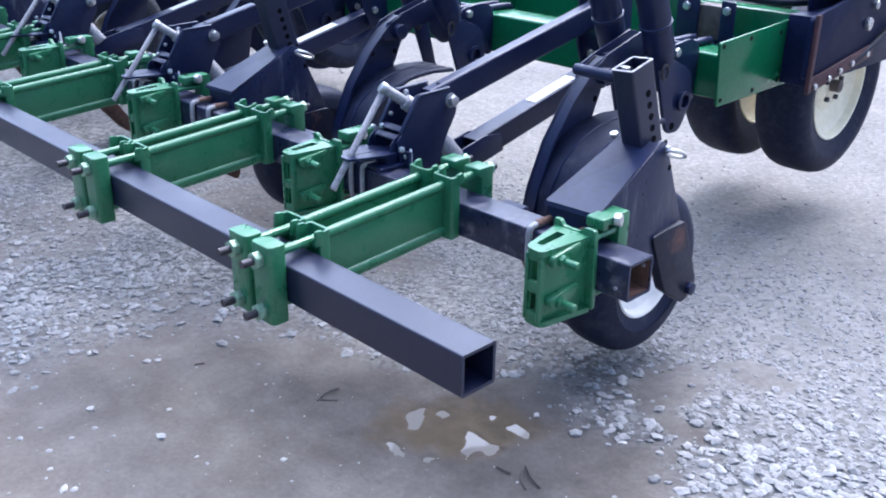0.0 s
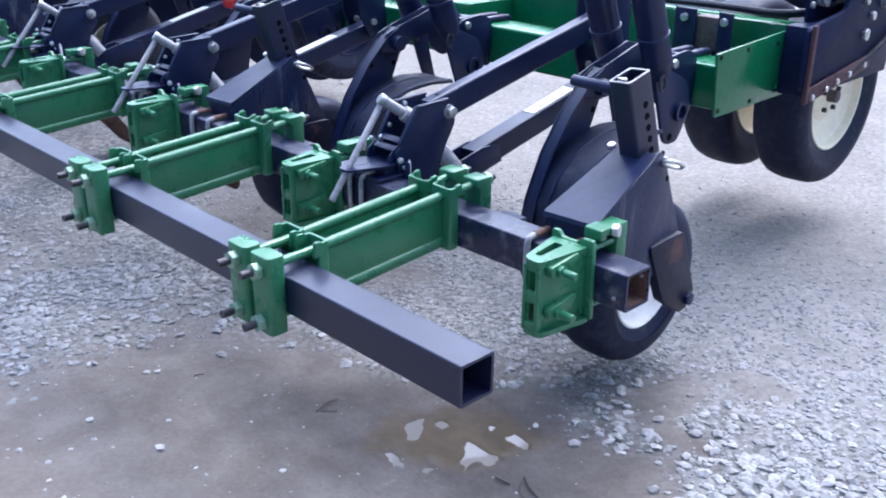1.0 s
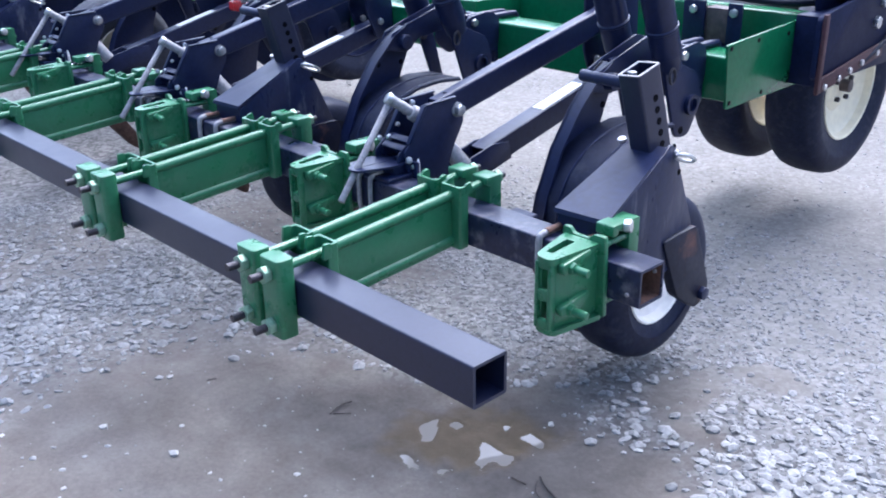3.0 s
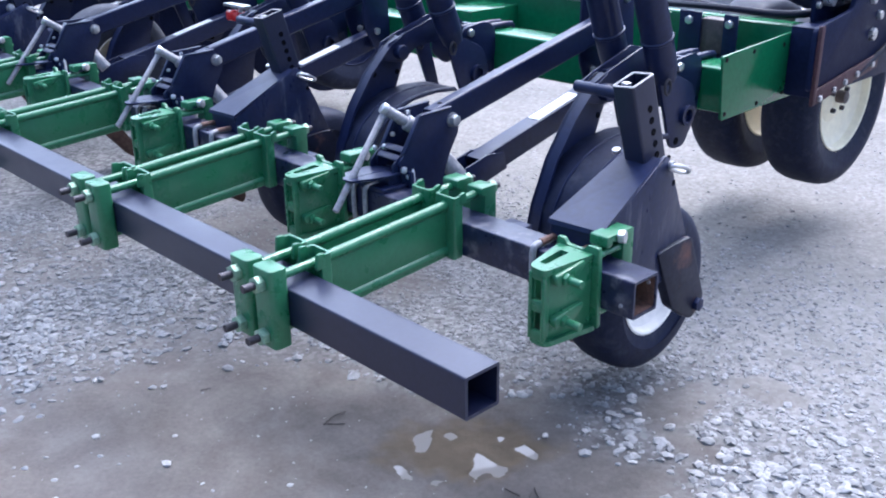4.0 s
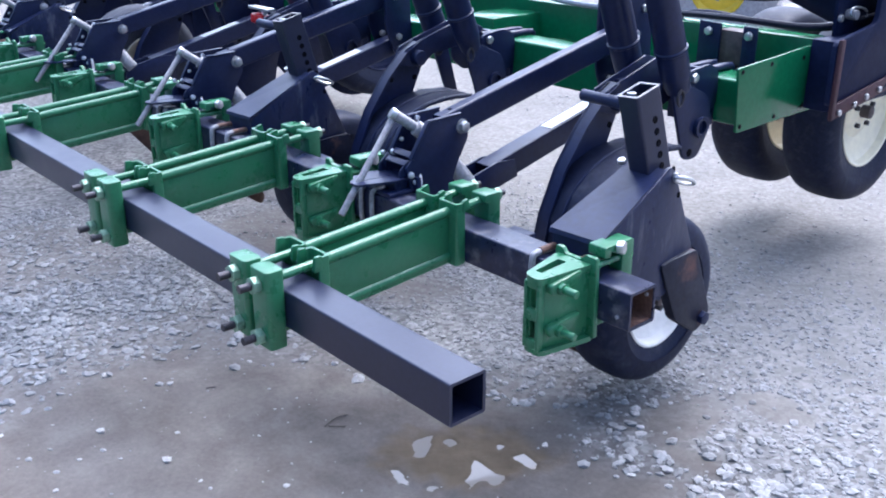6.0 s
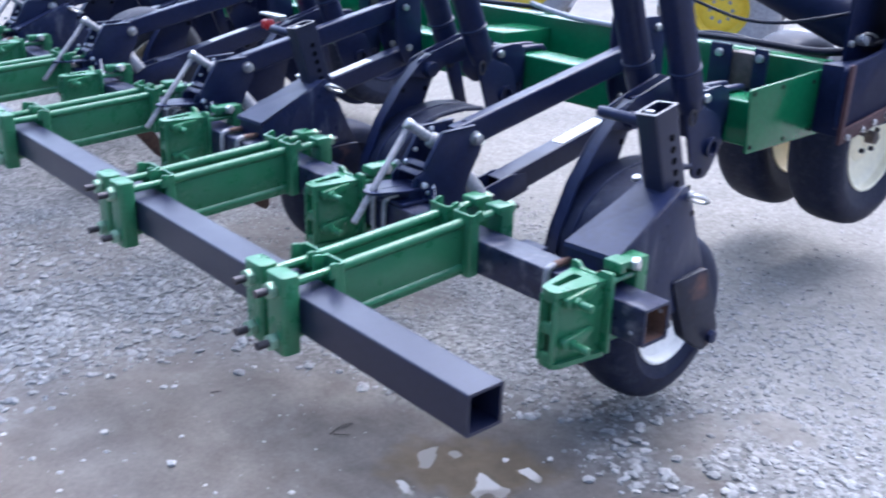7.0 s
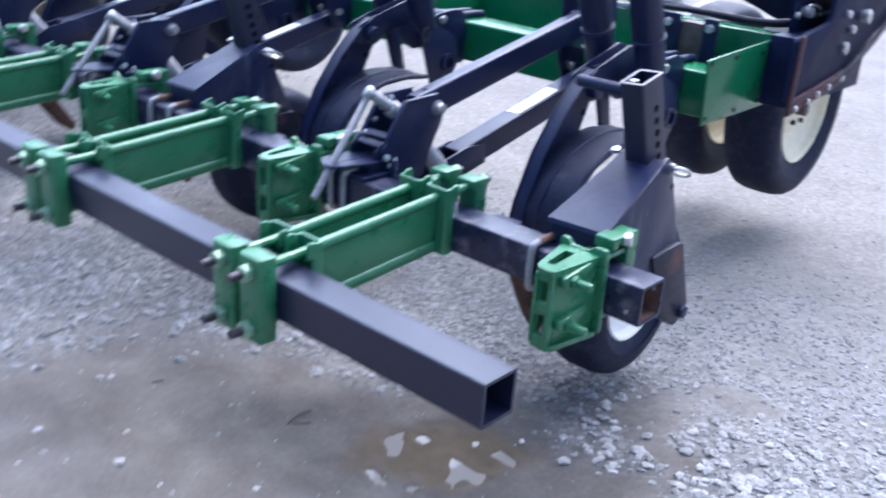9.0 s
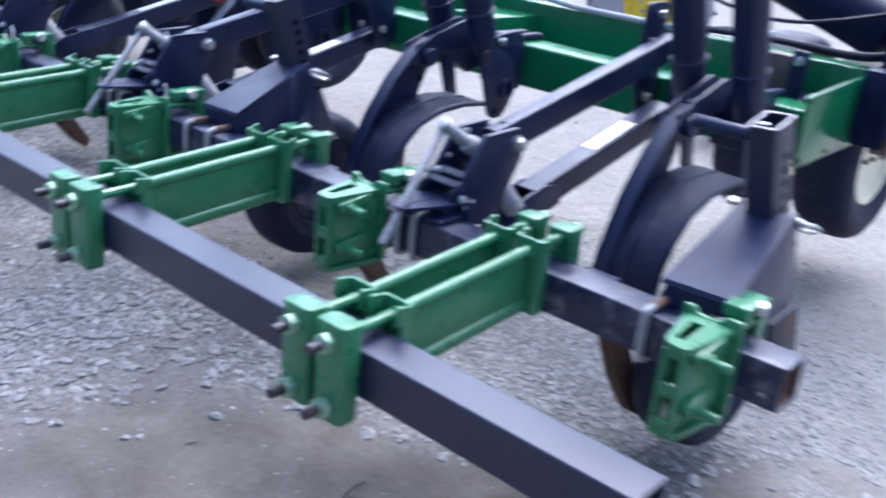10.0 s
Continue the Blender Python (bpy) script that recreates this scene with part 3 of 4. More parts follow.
# ---- knife holders: folded plate box with a punched mast ----
def mast_unit():
    t = thing("knife_holder", (-0.27, 0.75, 0.7), "black painted plate box with leaning punched square mast", "tool holder", "knife holders")
    # sloping top plate
    top = [(-0.345, 0.665, 0.756), (-0.168, 0.665, 0.762), (-0.205, 0.965, 0.884), (-0.325, 0.965, 0.884)]
    pts = [Vector(p) for p in top] + [Vector(p) - Vector((0, 0.004, 0.012)) for p in top]
    part("top_plate", (pts, [[0, 1, 2, 3], [7, 6, 5, 4], [0, 4, 5, 1], [1, 5, 6, 2], [2, 6, 7, 3], [3, 7, 4, 0]]), BLACK, t)
    side = [(0.672, 0.748), (0.93, 0.868), (0.975, 0.893), (1.005, 0.875), (1.05, 0.785), (1.14, 0.606), (1.10, 0.56), (1.0, 0.50), (0.90, 0.53), (0.86, 0.60), (0.70, 0.61), (0.672, 0.63)]
    near = warped(prism(rounded(side, 0.012, 2), "x", -0.005, 0.005, 0.002), lambda x, y, z: (x - 0.178 - 0.09 * max(0, y - 0.67) * 0.9, y, z))
    near_side = part("side_plate", near, BLACK_SCRATCHED, t)
    part("side_plate", warped(prism(rounded(side, 0.012, 2), "x", -0.005, 0.005, 0.002), lambda x, y, z: (x - 0.334 + 0.03 * max(0, y - 0.67), y, z)), BLACK, t)
    part("front_plate", box((-0.335, 0.672, 0.63), (-0.18, 0.684, 0.745), 0.002), BLACK, t)
    part("base_plate", box((-0.35, 0.6975, 0.57), (-0.165, 0.714, 0.725), 0.003), BLACK, t)
    # mast
    b0, b1 = Vector((-0.262, 0.998, 0.80)), Vector((-0.286, 0.926, 1.092))
    mast = part("mast", square_tube(b0, b1, 0.070, 0.098, 0.0065, up=(0, 1, 0.24), r=0.009), BLACK_NEW, t)
    axis = (b1 - b0).normalized()
    part("rim_edge", square_tube(b1, b1 + axis * 0.0025, 0.071, 0.099, 0.0075, up=(0, 1, 0.24), r=0.009), GREY_STEEL, mast, "paint-worn bare upper edge")
    for i in range(5):
        c = b0 + axis * (0.088 + 0.034 * i) + Vector((0.0348, 0.008, 0))
        part("hole", cyl(c, c + Vector((0.0014, 0, 0)), 0.0105, seg=14), HOLE, mast, "dark punched hole")
    part("pin_sleeve", cyl((-0.315, 0.905, 1.055), (-0.46, 0.905, 1.055), 0.0165, seg=18, bev=0.003), BLACK, t)
    part("inner_bolt", nut((-0.30, 0.915, 1.075), (0, 0, 1), 0.014, 0.012), ZINC, mast, "bright bolt head inside the mast")
    part("side_bolt", nut((-0.345, 0.955, 0.875), (0, -0.4, 1), 0.013, 0.012), ZINC, t, "bright bolt head")
    pin = part("lock_pin", cyl((-0.235, 1.0, 0.862), (-0.188, 1.0, 0.862), 0.01, seg=12), ZINC, t, "bright zinc lock pin")
    ring = [(-0.172 + 0.018 * math.sin(a), 1.008 + 0.04 * math.cos(a), 0.852 - 0.018 * math.cos(a) + 0.008 * math.sin(a)) for a in [2 * math.pi * k / 14 for k in range(15)]]
    part("pull_ring", swept(ring, 0.0055, 8), ZINC, pin)
    for z, y in ((0.80, 1.03), (0.88, 0.995)):
        part("hole", cyl((-0.2035, y, z), (-0.2015, y, z), 0.009, seg=14), HOLE, near_side, "dark punched hole")
    # leg that carries the axle end
    leg = [(0.965, 0.606), (1.05, 0.612), (1.138, 0.612), (1.235, 0.39), (1.22, 0.352), (1.166, 0.332), (1.06, 0.406)]
    part("leg", prism(rounded(leg, 0.015, 3), "x", -0.225, -0.19, 0.004), RUSTY_BLACK, t)
    part("axle_bolt", joined(nut((-0.19, 1.195, 0.375), (1, 0, 0), 0.022, 0.016), cyl((-0.26, 1.195, 0.375), (-0.19, 1.195, 0.375), 0.018)), BLACK, t)
    # bolts round the toolbar
    for x in (-0.33, -0.215):
        ub = part("u_bolt", u_bolt(x, 0.0095), GREY_STEEL, t, "grey bent bolt")
        part("u_bolt_leg", cyl((x, 0.615, 0.7045), (x, 0.76, 0.7045), 0.0104, seg=10), RUST, ub, "rusty leg of the bent bolt")
    return t


masts = mast_unit()
for dx in (1.70, 4.3):
    copy_thing(masts, pose(-0.27 - dx, 0.75, 0.7))


# ---- linkage arms with crank handles ----
def linkage_unit():
    t = thing("linkage_arm", (-1.0, 0.66, 0.69), "black painted parallel linkage with grey crank handle on the toolbar", "linkage", "linkage arms")
    side = [(0.70, 0.66), (0.672, 0.772), (0.698, 0.794), (0.768, 0.902), (0.90, 0.907), (0.93, 0.865), (0.934, 0.826), (0.89, 0.754), (0.868, 0.70), (0.86, 0.66)]
    for x in (-1.062, -0.958):
        plate = part("side_plate", prism(rounded(side, 0.012, 3), "x", x - 0.005, x + 0.005, 0.0015), BLACK, t)
        lip = box((x - 0.008, -0.0055, 0.0), (x + 0.008, 0.0055, 0.129), 0.002)
        turn = Matrix.Translation((0, 0.696, 0.796)) @ Matrix.Rotation(math.atan2(-0.07, 0.108), 4, "X")
        part("edge_lip", moved(lip, turn), BLACK, plate)
        part("top_lip", moved(box((x - 0.008, 0.0, -0.003), (x + 0.008, 0.135, 0.004), 0.002), Matrix.Translation((0, 0.768, 0.904)) @ Matrix.Rotation(0.035, 4, "X")), BLACK, plate)
        # wear marks and a short ear at the foot
        part("foot_ear", prism(rounded([(0.655, 0.70), (0.655, 0.765), (0.70, 0.80), (0.72, 0.70)], 0.01, 2), "x", x - 0.012, x - 0.0052, 0.002), BLACK, plate)
    part("base_plate", box((-1.09, 0.702, 0.58), (-0.93, 0.716, 0.74), 0.003), BLACK, t)
    part("saddle", box((-1.075, 0.60, 0.692), (-0.945, 0.72, 0.705), 0.003), BLACK, t)
    # upper arm
    up0, up1 = Vector((-1.01, 0.86, 0.858)), Vector((-1.01, 1.78, 1.064))
    arm = part("upper_arm", square_tube(up0, up1, 0.050, 0.088, 0.006, r=0.010), BLACK, t)
    part("hole", cyl((-1.01, 0.905, 0.9125), (-1.01, 0.905, 0.9145), 0.008, seg=12), HOLE, arm, "dark drain hole")
    pivot = part("pivot_bolt", cyl((-1.075, 0.905, 0.868), (-0.935, 0.905, 0.868), 0.012), GREY_STEEL, t)
    part("washer", cyl((-0.953, 0.905, 0.868), (-0.949, 0.905, 0.868), 0.024, seg=24), GREY_STEEL, pivot)
    part("nut", nut((-0.949, 0.905, 0.868), (1, 0, 0), 0.019, 0.018), ZINC, pivot, "bright zinc nut")
    # lower arm: open channel in front, closed tube behind
    lo0, lo1 = Vector((-1.01, 0.93, 0.624)), Vector((-1.01, 1.80, 0.835))
    d = (lo1 - lo0).normalized()
    upv = Vector((0, -d.z, d.y))
    low = part("lower_arm", square_tube(lo0 + d * 0.14, lo1, 0.074, 0.082, 0.006), BLACK, t)
    for s in (-1, 1):
        c = lo0 + Vector((s * 0.04, 0, 0))
        quad = [(-0.02, -0.045), (0.25, -0.045), (0.25, 0.02), (0.17, 0.045), (0.0, 0.045), (-0.03, 0.01)]
        part("cheek", prism([(c.y + d.y * a + upv.y * b, c.z + d.z * a + upv.z * b) for a, b in quad], "x", c.x - 0.004, c.x + 0.004, 0.001), BLACK, low)
    part("floor_plate", prism([(lo0.y + d.y * a + upv.y * b, lo0.z + d.z * a + upv.z * b) for a, b in ((-0.02, -0.045), (0.23, -0.045), (0.23, -0.037), (-0.02, -0.037))], "x", -1.047, -0.973, 0.001), BLACK, low)
    part("wire_clip", warped(spun([(0.0, 0.003), (0.006, 0.003), (0.009, 0.0), (0.006, -0.003), (0.0, -0.003)], 20), lambda x, y, z: (-0.948 + z, 0.726 + x, 0.706 + 4.4 * y)), STICKER, t, "pale oval tag")
    e0 = lo0 + d * 0.46 + upv * 0.042
    q = [e0 + Vector((-0.024, 0, 0)), e0 + Vector((0.026, 0, 0)), e0 + Vector((0.026, 0, 0)) + d * 0.23, e0 + Vector((-0.024, 0, 0)) + d * 0.23]
    part("sticker", ([*q, *[p + upv * 0.001 for p in q]], [[3, 2, 1, 0], [4, 5, 6, 7], [0, 1, 5, 4], [1, 2, 6, 5], [2, 3, 7, 6], [3, 0, 4, 7]]), STICKER, low, "white sticker")
    part("pivot_sleeve", cyl((-1.0, 0.888, 0.752), (-0.952, 0.936, 0.668), 0.029, seg=22, bev=0.003), GREY_STEEL, t, "bare grey pivot sleeve")
    # crank
    knob, inner = Vector((-1.045, 0.70, 0.924)), Vector((-0.985, 0.815, 0.835))
    crank = part("crank_barrel", joined(cyl(knob, knob.lerp(inner, 0.58), 0.0165, bev=0.003), cyl(knob.lerp(inner, 0.52), inner, 0.0255, bev=0.004)), GREY_STEEL, t)
    part("knob_cap", cyl(knob - (inner - knob) * 0.07, knob + (inner - knob) * 0.05, 0.0185, seg=18, bev=0.003), ZINC, crank, "bright worn cap")
    part("handle_rod", cyl((-1.05, 0.705, 0.915), (-1.01, 0.462, 0.655), 0.0108, seg=12, bev=0.002), GREY_STEEL, crank)
    # ladder of flat bars between the plates
    for y, z in ((0.704, 0.806), (0.682, 0.784)):
        part("rung", moved(box((-1.057, -0.012, -0.003), (-0.963, 0.012, 0.003), 0.0015), Matrix.Translation((0, y, z)) @ Matrix.Rotation(0.5, 4, "X")), BLACK, t)
    part("screw_block", box((-1.04, 0.80, 0.79), (-0.975, 0.86, 0.87), 0.006), BLACK, t)
    # leaf under the handle with a slit, held by a post
    leaf = rounded([(-1.04, 0.515), (-0.995, 0.515), (-0.95, 0.64), (-0.955, 0.69), (-1.065, 0.69), (-1.09, 0.62)], 0.016, 3)
    slit = [(-1.022, 0.560), (-1.018, 0.558), (-1.006, 0.650), (-1.010, 0.652)]
    part("leaf_plate", holed_plate(leaf, slit, 0.735, 0.742), BLACK, t)
    part("leaf_post", box((-1.06, 0.64, 0.704), (-0.965, 0.665, 0.736), 0.003), BLACK, t)
    for x, y, z, r in ((-0.953, 0.688, 0.748, 0.0115), (-0.953, 0.706, 0.722, 0.009), (-1.055, 0.80, 0.893, 0.0095), (-1.055, 0.765, 0.868, 0.008), (-1.055, 0.735, 0.835, 0.008), (-1.055, 0.70, 0.80, 0.0105), (-1.07, 0.672, 0.80, 0.009)):
        part("bolt", nut((x, y, z), (1, -0.2, 0.2), r, 0.011), ZINC, t, "bright zinc bolt")
    for x in (-1.075, -1.02):
        part("u_bolt", u_bolt(x), GREY_STEEL, t, "grey bent bolt")
    # rear hanger plate on the main beam
    hang = rounded([(1.70, 1.20), (1.84, 1.20), (1.862, 0.83), (1.76, 0.79), (1.70, 0.93)], 0.03, 3)
    for x in (-1.075, -0.945):
        hp = part("hanger_plate", prism(hang, "x", x - 0.006, x + 0.006, 0.002), BLACK, t)
        for y, z in ((1.75, 1.07), (1.775, 0.88), (1.79, 1.16)):
            part("bolt", nut((x + 0.006, y, z), (1, 0, 0), 0.016, 0.014), ZINC, hp, "bright zinc bolt")
    return t


links = linkage_unit()
for dx in (1.411, 2.535, 3.6):
    copy_thing(links, pose(-1.0 - dx, 0.66, 0.69))


# ---- tyres and wheels ----
def tyre_profile(r, rim, w, ribs=0):
    """Radius and offset from bead to bead; shallow grooves part the ribs of the tread."""
    half = w / 2
    side = [(rim - 0.005, half * 0.72), (rim + 0.012, half * 0.80), ((r + rim) / 2 - 0.01, half * 0.98), (r - 0.085, half), (r - 0.05, half * 0.96), (r - 0.026, half * 0.86), (r - 0.012, half * 0.72)]
    tread = [(r - 0.004, half * 0.5), (r - 0.001, half * 0.25)] if ribs == 0 else [(r - 0.004, half * 0.66)]
    for k in range(1, ribs):
        h = half * (0.66 - 1.32 * k / ribs)
        crown = r + 0.003 * (1 - (h / half) ** 2)
        tread += [(crown, h + 0.006), (crown - 0.0025, h + 0.003), (crown - 0.0025, h - 0.003), (crown, h - 0.006)]
    tread += [(r - 0.001, -half * 0.25), (r - 0.004, -half * 0.5)] if ribs == 0 else [(r - 0.004, -half * 0.66)]
    return side + tread + [(a, -h) for a, h in side[::-1]]


def rim_profile(rim, w, hub):
    half = w / 2
    return [(rim + 0.004, half * 0.76), (rim + 0.006, half * 0.80), (rim, half * 0.82), (rim - 0.006, half * 0.78), (rim - 0.014, half * 0.52), (rim - 0.034, half * 0.42), (rim - 0.055, half * 0.36),
            (hub * 1.9, half * 0.30), (hub * 1.5, half * 0.44), (hub, half * 0.46), (0.001, half * 0.46)]


def wheel_parts(t, c, r, rim, w, hub, rim_mat, ribs, tyre_mat=RUBBER):
    wheel = part("tyre", along_x(spun(tyre_profile(r, rim, w, ribs), 72), c), tyre_mat, t, "rubber tyre with a shallow ribbed tread")
    disc = part("rim", along_x(spun(rim_profile(rim, w, hub), 48), c), rim_mat, t)
    part("rim_back", along_x(spun([(a, -b) for a, b in rim_profile(rim, w, hub)], 48), c), rim_mat, disc)
    cap = part("hub", joined(cyl(Vector(c) + Vector((w * 0.1, 0, 0)), Vector(c) + Vector((w * 0.40, 0, 0)), hub * 0.45, bev=0.004)), BROWN, disc, "dull brown hub")
    for k in range(5):
        a = 2 * math.pi * k / 5 + 0.3
        p = Vector(c) + Vector((w * 0.21, hub * 1.15 * math.cos(a), hub * 1.15 * math.sin(a)))
        part("wheel_nut", nut(p, (1, 0, 0), 0.012, 0.022), DARK_STEEL, disc)
    return wheel


def gauge_unit(wheel=True, arched=True):
    if wheel:
        t = thing("gauge_wheel_unit", (-0.39, 1.24, 0.08), "black gauge wheel with white rim, fork plate and hydraulic cylinders", "gauge wheel", "gauge wheel units")
    else:
        t = thing("fork_unit", (-0.39, 1.24, 0.38), "black fork plate under two black hydraulic cylinders", "fork unit", "fork units")
    if wheel:
        wheel_parts(t, (-0.43, 1.215, 0.366), 0.282, 0.152, 0.2, 0.042, WHITE, 0)
    # crescent fork plate on the far side, with an edge flange
    outer = [(1.10, 0.38), (1.04, 0.42), (1.02, 0.50), (1.045, 0.60), (1.11, 0.74), (1.20, 0.86), (1.30, 0.955), (1.36, 0.985)]
    inner = [(1.42, 0.955), (1.40, 0.88), (1.35, 0.77), (1.32, 0.62), (1.31, 0.46), (1.22, 0.38)]
    fork = part("fork_plate", prism(outer + inner, "x", -0.735, -0.72, 0.003), BLACK, t)
    strip, faces = [], []
    for y, z in outer:
        strip += [Vector((-0.735, y, z)), Vector((-0.685, y, z)), Vector((-0.685, y + 0.008, z - 0.004)), Vector((-0.735, y + 0.008, z - 0.004))]
    for i in range(len(outer) - 1):
        for k in range(4):
            faces.append([4 * i + k, 4 * i + (k + 1) % 4, 4 * i + 4 + (k + 1) % 4, 4 * i + 4 + k])
    part("edge_flange", (strip, faces), BLACK, fork)
    for y, z in ((1.24, 0.845), (1.36, 0.84)):
        part("hole", cyl((-0.7205, y, z), (-0.7185, y, z), 0.011, seg=14), HOLE, fork, "dark hole")
    part("axle", cyl((-0.735, 1.185, 0.40), (-0.34 if wheel else -0.60, 1.185, 0.40), 0.02), BLACK, t)
    # arched guard above the wheel
    arch = [(1.035, 0.50), (1.05, 0.60), (1.10, 0.68), (1.18, 0.74), (1.28, 0.775), (1.40, 0.785), (1.52, 0.775)]
    low = [(y + 0.012 * (i < 3), z - 0.012) for i, (y, z) in enumerate(arch)]
    if arched:
        guard = part("wheel_guard", prism(arch + low[::-1], "x", -0.72, -0.535, 0.002), RUBBER, t, "dusty scuffed curved guard")
        for x in (-0.64, -0.545):
            part("rib", swept([(x, y - 0.002, z + 0.001) for y, z in arch], 0.004, 6, 1), BLACK, guard)
    # curved knife shank in front of the wheel
    knife = [(0.74, 0.60), (0.80, 0.58), (0.835, 0.47), (0.925, 0.31), (1.04, 0.17), (1.10, 0.13), (1.12, 0.17), (1.03, 0.30), (0.95, 0.42), (0.90, 0.58)]
    part("knife_shank", prism(rounded(knife, 0.02, 3), "x", -0.575, -0.54, 0.004), SHANK_RUST, t, "rust-worn curved knife shank")
    part("shank_clamp", box((-0.60, 0.6975, 0.58), (-0.515, 0.80, 0.655), 0.005), BLACK, t)
    # rocker arm from the fork to the cylinders
    arm = [(1.27, 0.90), (1.30, 0.965), (1.37, 0.99), (1.56, 1.045), (1.62, 1.03), (1.60, 0.945), (1.44, 0.93), (1.37, 0.88)]
    part("rocker_arm", joined(prism(arm, "x", -0.70, -0.692, 0.002), prism(arm, "x", -0.748, -0.74, 0.002), box((-0.745, 1.40, 0.975), (-0.695, 1.56, 0.985), 0.002)), BLACK, t)
    part("pivot_pin", cyl((-0.77, 1.35, 0.925), (-0.66, 1.35, 0.925), 0.03, bev=0.004), BLACK, t)
    # two cylinders
    lean = Vector((0, -0.40, 0.92)).normalized()
    for x in (-0.80, -0.605):
        foot = Vector((x, 1.545, 1.0))
        barrel = part("cylinder", joined(cyl(foot + lean * 0.09, foot + lean * 1.2, 0.052, seg=28), cyl(foot, foot + lean * 0.09, 0.051, 0.052, seg=28), cyl(foot - lean * 0.06, foot, 0.040, 0.051, seg=24)), BLACK, t)
        part("collar", along_z(pipe_ring(0.056, 0.052, 0.014), foot + lean * 0.09, lean), BLACK, barrel, "raised weld collar")
        if x > -0.7:
            lobe = rounded([(1.515, 0.97), (1.60, 0.965), (1.735, 0.905), (1.772, 0.80), (1.70, 0.685), (1.62, 0.69), (1.575, 0.81)], 0.03, 3)
            clevis = part("clevis", prism(lobe, "x", x - 0.002, x + 0.012, 0.003), BLACK, barrel)
            part("pivot_boss", pipe((x + 0.008, 1.695, 0.80), (x + 0.028, 1.695, 0.80), 0.036, 0.012), BLACK, clevis)
            part("hole", cyl((x + 0.0118, 1.65, 0.715), (x + 0.0135, 1.65, 0.715), 0.014, seg=14), HOLE, clevis, "dark hole")
        else:
            part("clevis", prism(rounded([(1.515, 0.97), (1.60, 0.97), (1.675, 0.70), (1.625, 0.68)], 0.02, 3), "x", x - 0.01, x + 0.006, 0.003), BLACK, barrel)
        part("chain_link", swept([(x + 0.04, 1.53 + 0.016 * math.cos(a), 0.93 + 0.026 * math.sin(a)) for a in [2 * math.pi * k / 12 for k in range(13)]], 0.005, 6), DARK_STEEL, barrel)
    # clamp on the main beam
    for x in (-0.83, -0.645):
        cp = part("beam_clamp", prism(rounded([(1.66, 0.985), (1.80, 1.0), (1.858, 0.97), (1.858, 0.84), (1.74, 0.80), (1.66, 0.86)], 0.03, 3), "x", x - 0.006, x + 0.006, 0.002), BLACK, t)
        part("bolt", nut((x + 0.006, 1.70, 0.962), (1, 0, 0), 0.017, 0.015), ZINC, cp, "bright zinc bolt")
    part("clamp_face", box((-0.83, 1.835, 0.77), (-0.645, 1.861, 0.97), 0.004), BLACK, t)
    for x in (-0.77, -0.70):
        part("beam_bolt", swept([(x, 1.78, 0.957), (x, 1.9, 0.957), (x, 2.02, 0.957), (x, 2.034, 0.945), (x, 2.034, 0.80)], 0.0145, 10, 1), BLACK, t)
    return t


def pipe_ring(r1, r0, h):
    return spun([(r0, 0), (r1, h * 0.25), (r1, h * 0.75), (r0, h)], 28)


def along_z(shape, p, way):
    return moved(shape, Matrix.Translation(p) @ Vector(way).to_track_quat("Z", "Y").to_matrix().to_4x4())


fork_only = gauge_unit(False)
fork_only.location.x -= 1.016
gauge_unit()
plain_fork = gauge_unit(False, False)
plain_fork.location.x -= 1.016 * 2
for k in (3, 4, 5):
    copy_thing(plain_fork, pose(-0.39 - 1.016 * k, 1.24, 0.38))
second_wheel = thing("small_implement_wheel", (-2.13, 1.215, 0.08), "black tyre on a black rim behind a knife holder", "implement wheel", "lifted small wheels")
wheel_parts(second_wheel, (-2.13, 1.215, 0.366), 0.282, 0.152, 0.2, 0.042, BLACK, 0)
third_wheel = thing("small_implement_wheel", (-3.95, 1.20, 0.29), "raised dusty grey ribbed tyre on a cream rim", "implement wheel", "lifted small wheels")
wheel_parts(third_wheel, (-3.95, 1.20, 0.60), 0.31, 0.15, 0.24, 0.042, CREAM, 5, RUBBER_GREY)
part("axle", cyl((-3.95, 1.20, 0.60), (-3.72, 1.20, 0.60), 0.018), BLACK, third_wheel)
part("axle", cyl((-2.13, 1.215, 0.366), (-1.92, 1.205, 0.372), 0.018), BLACK, second_wheel)


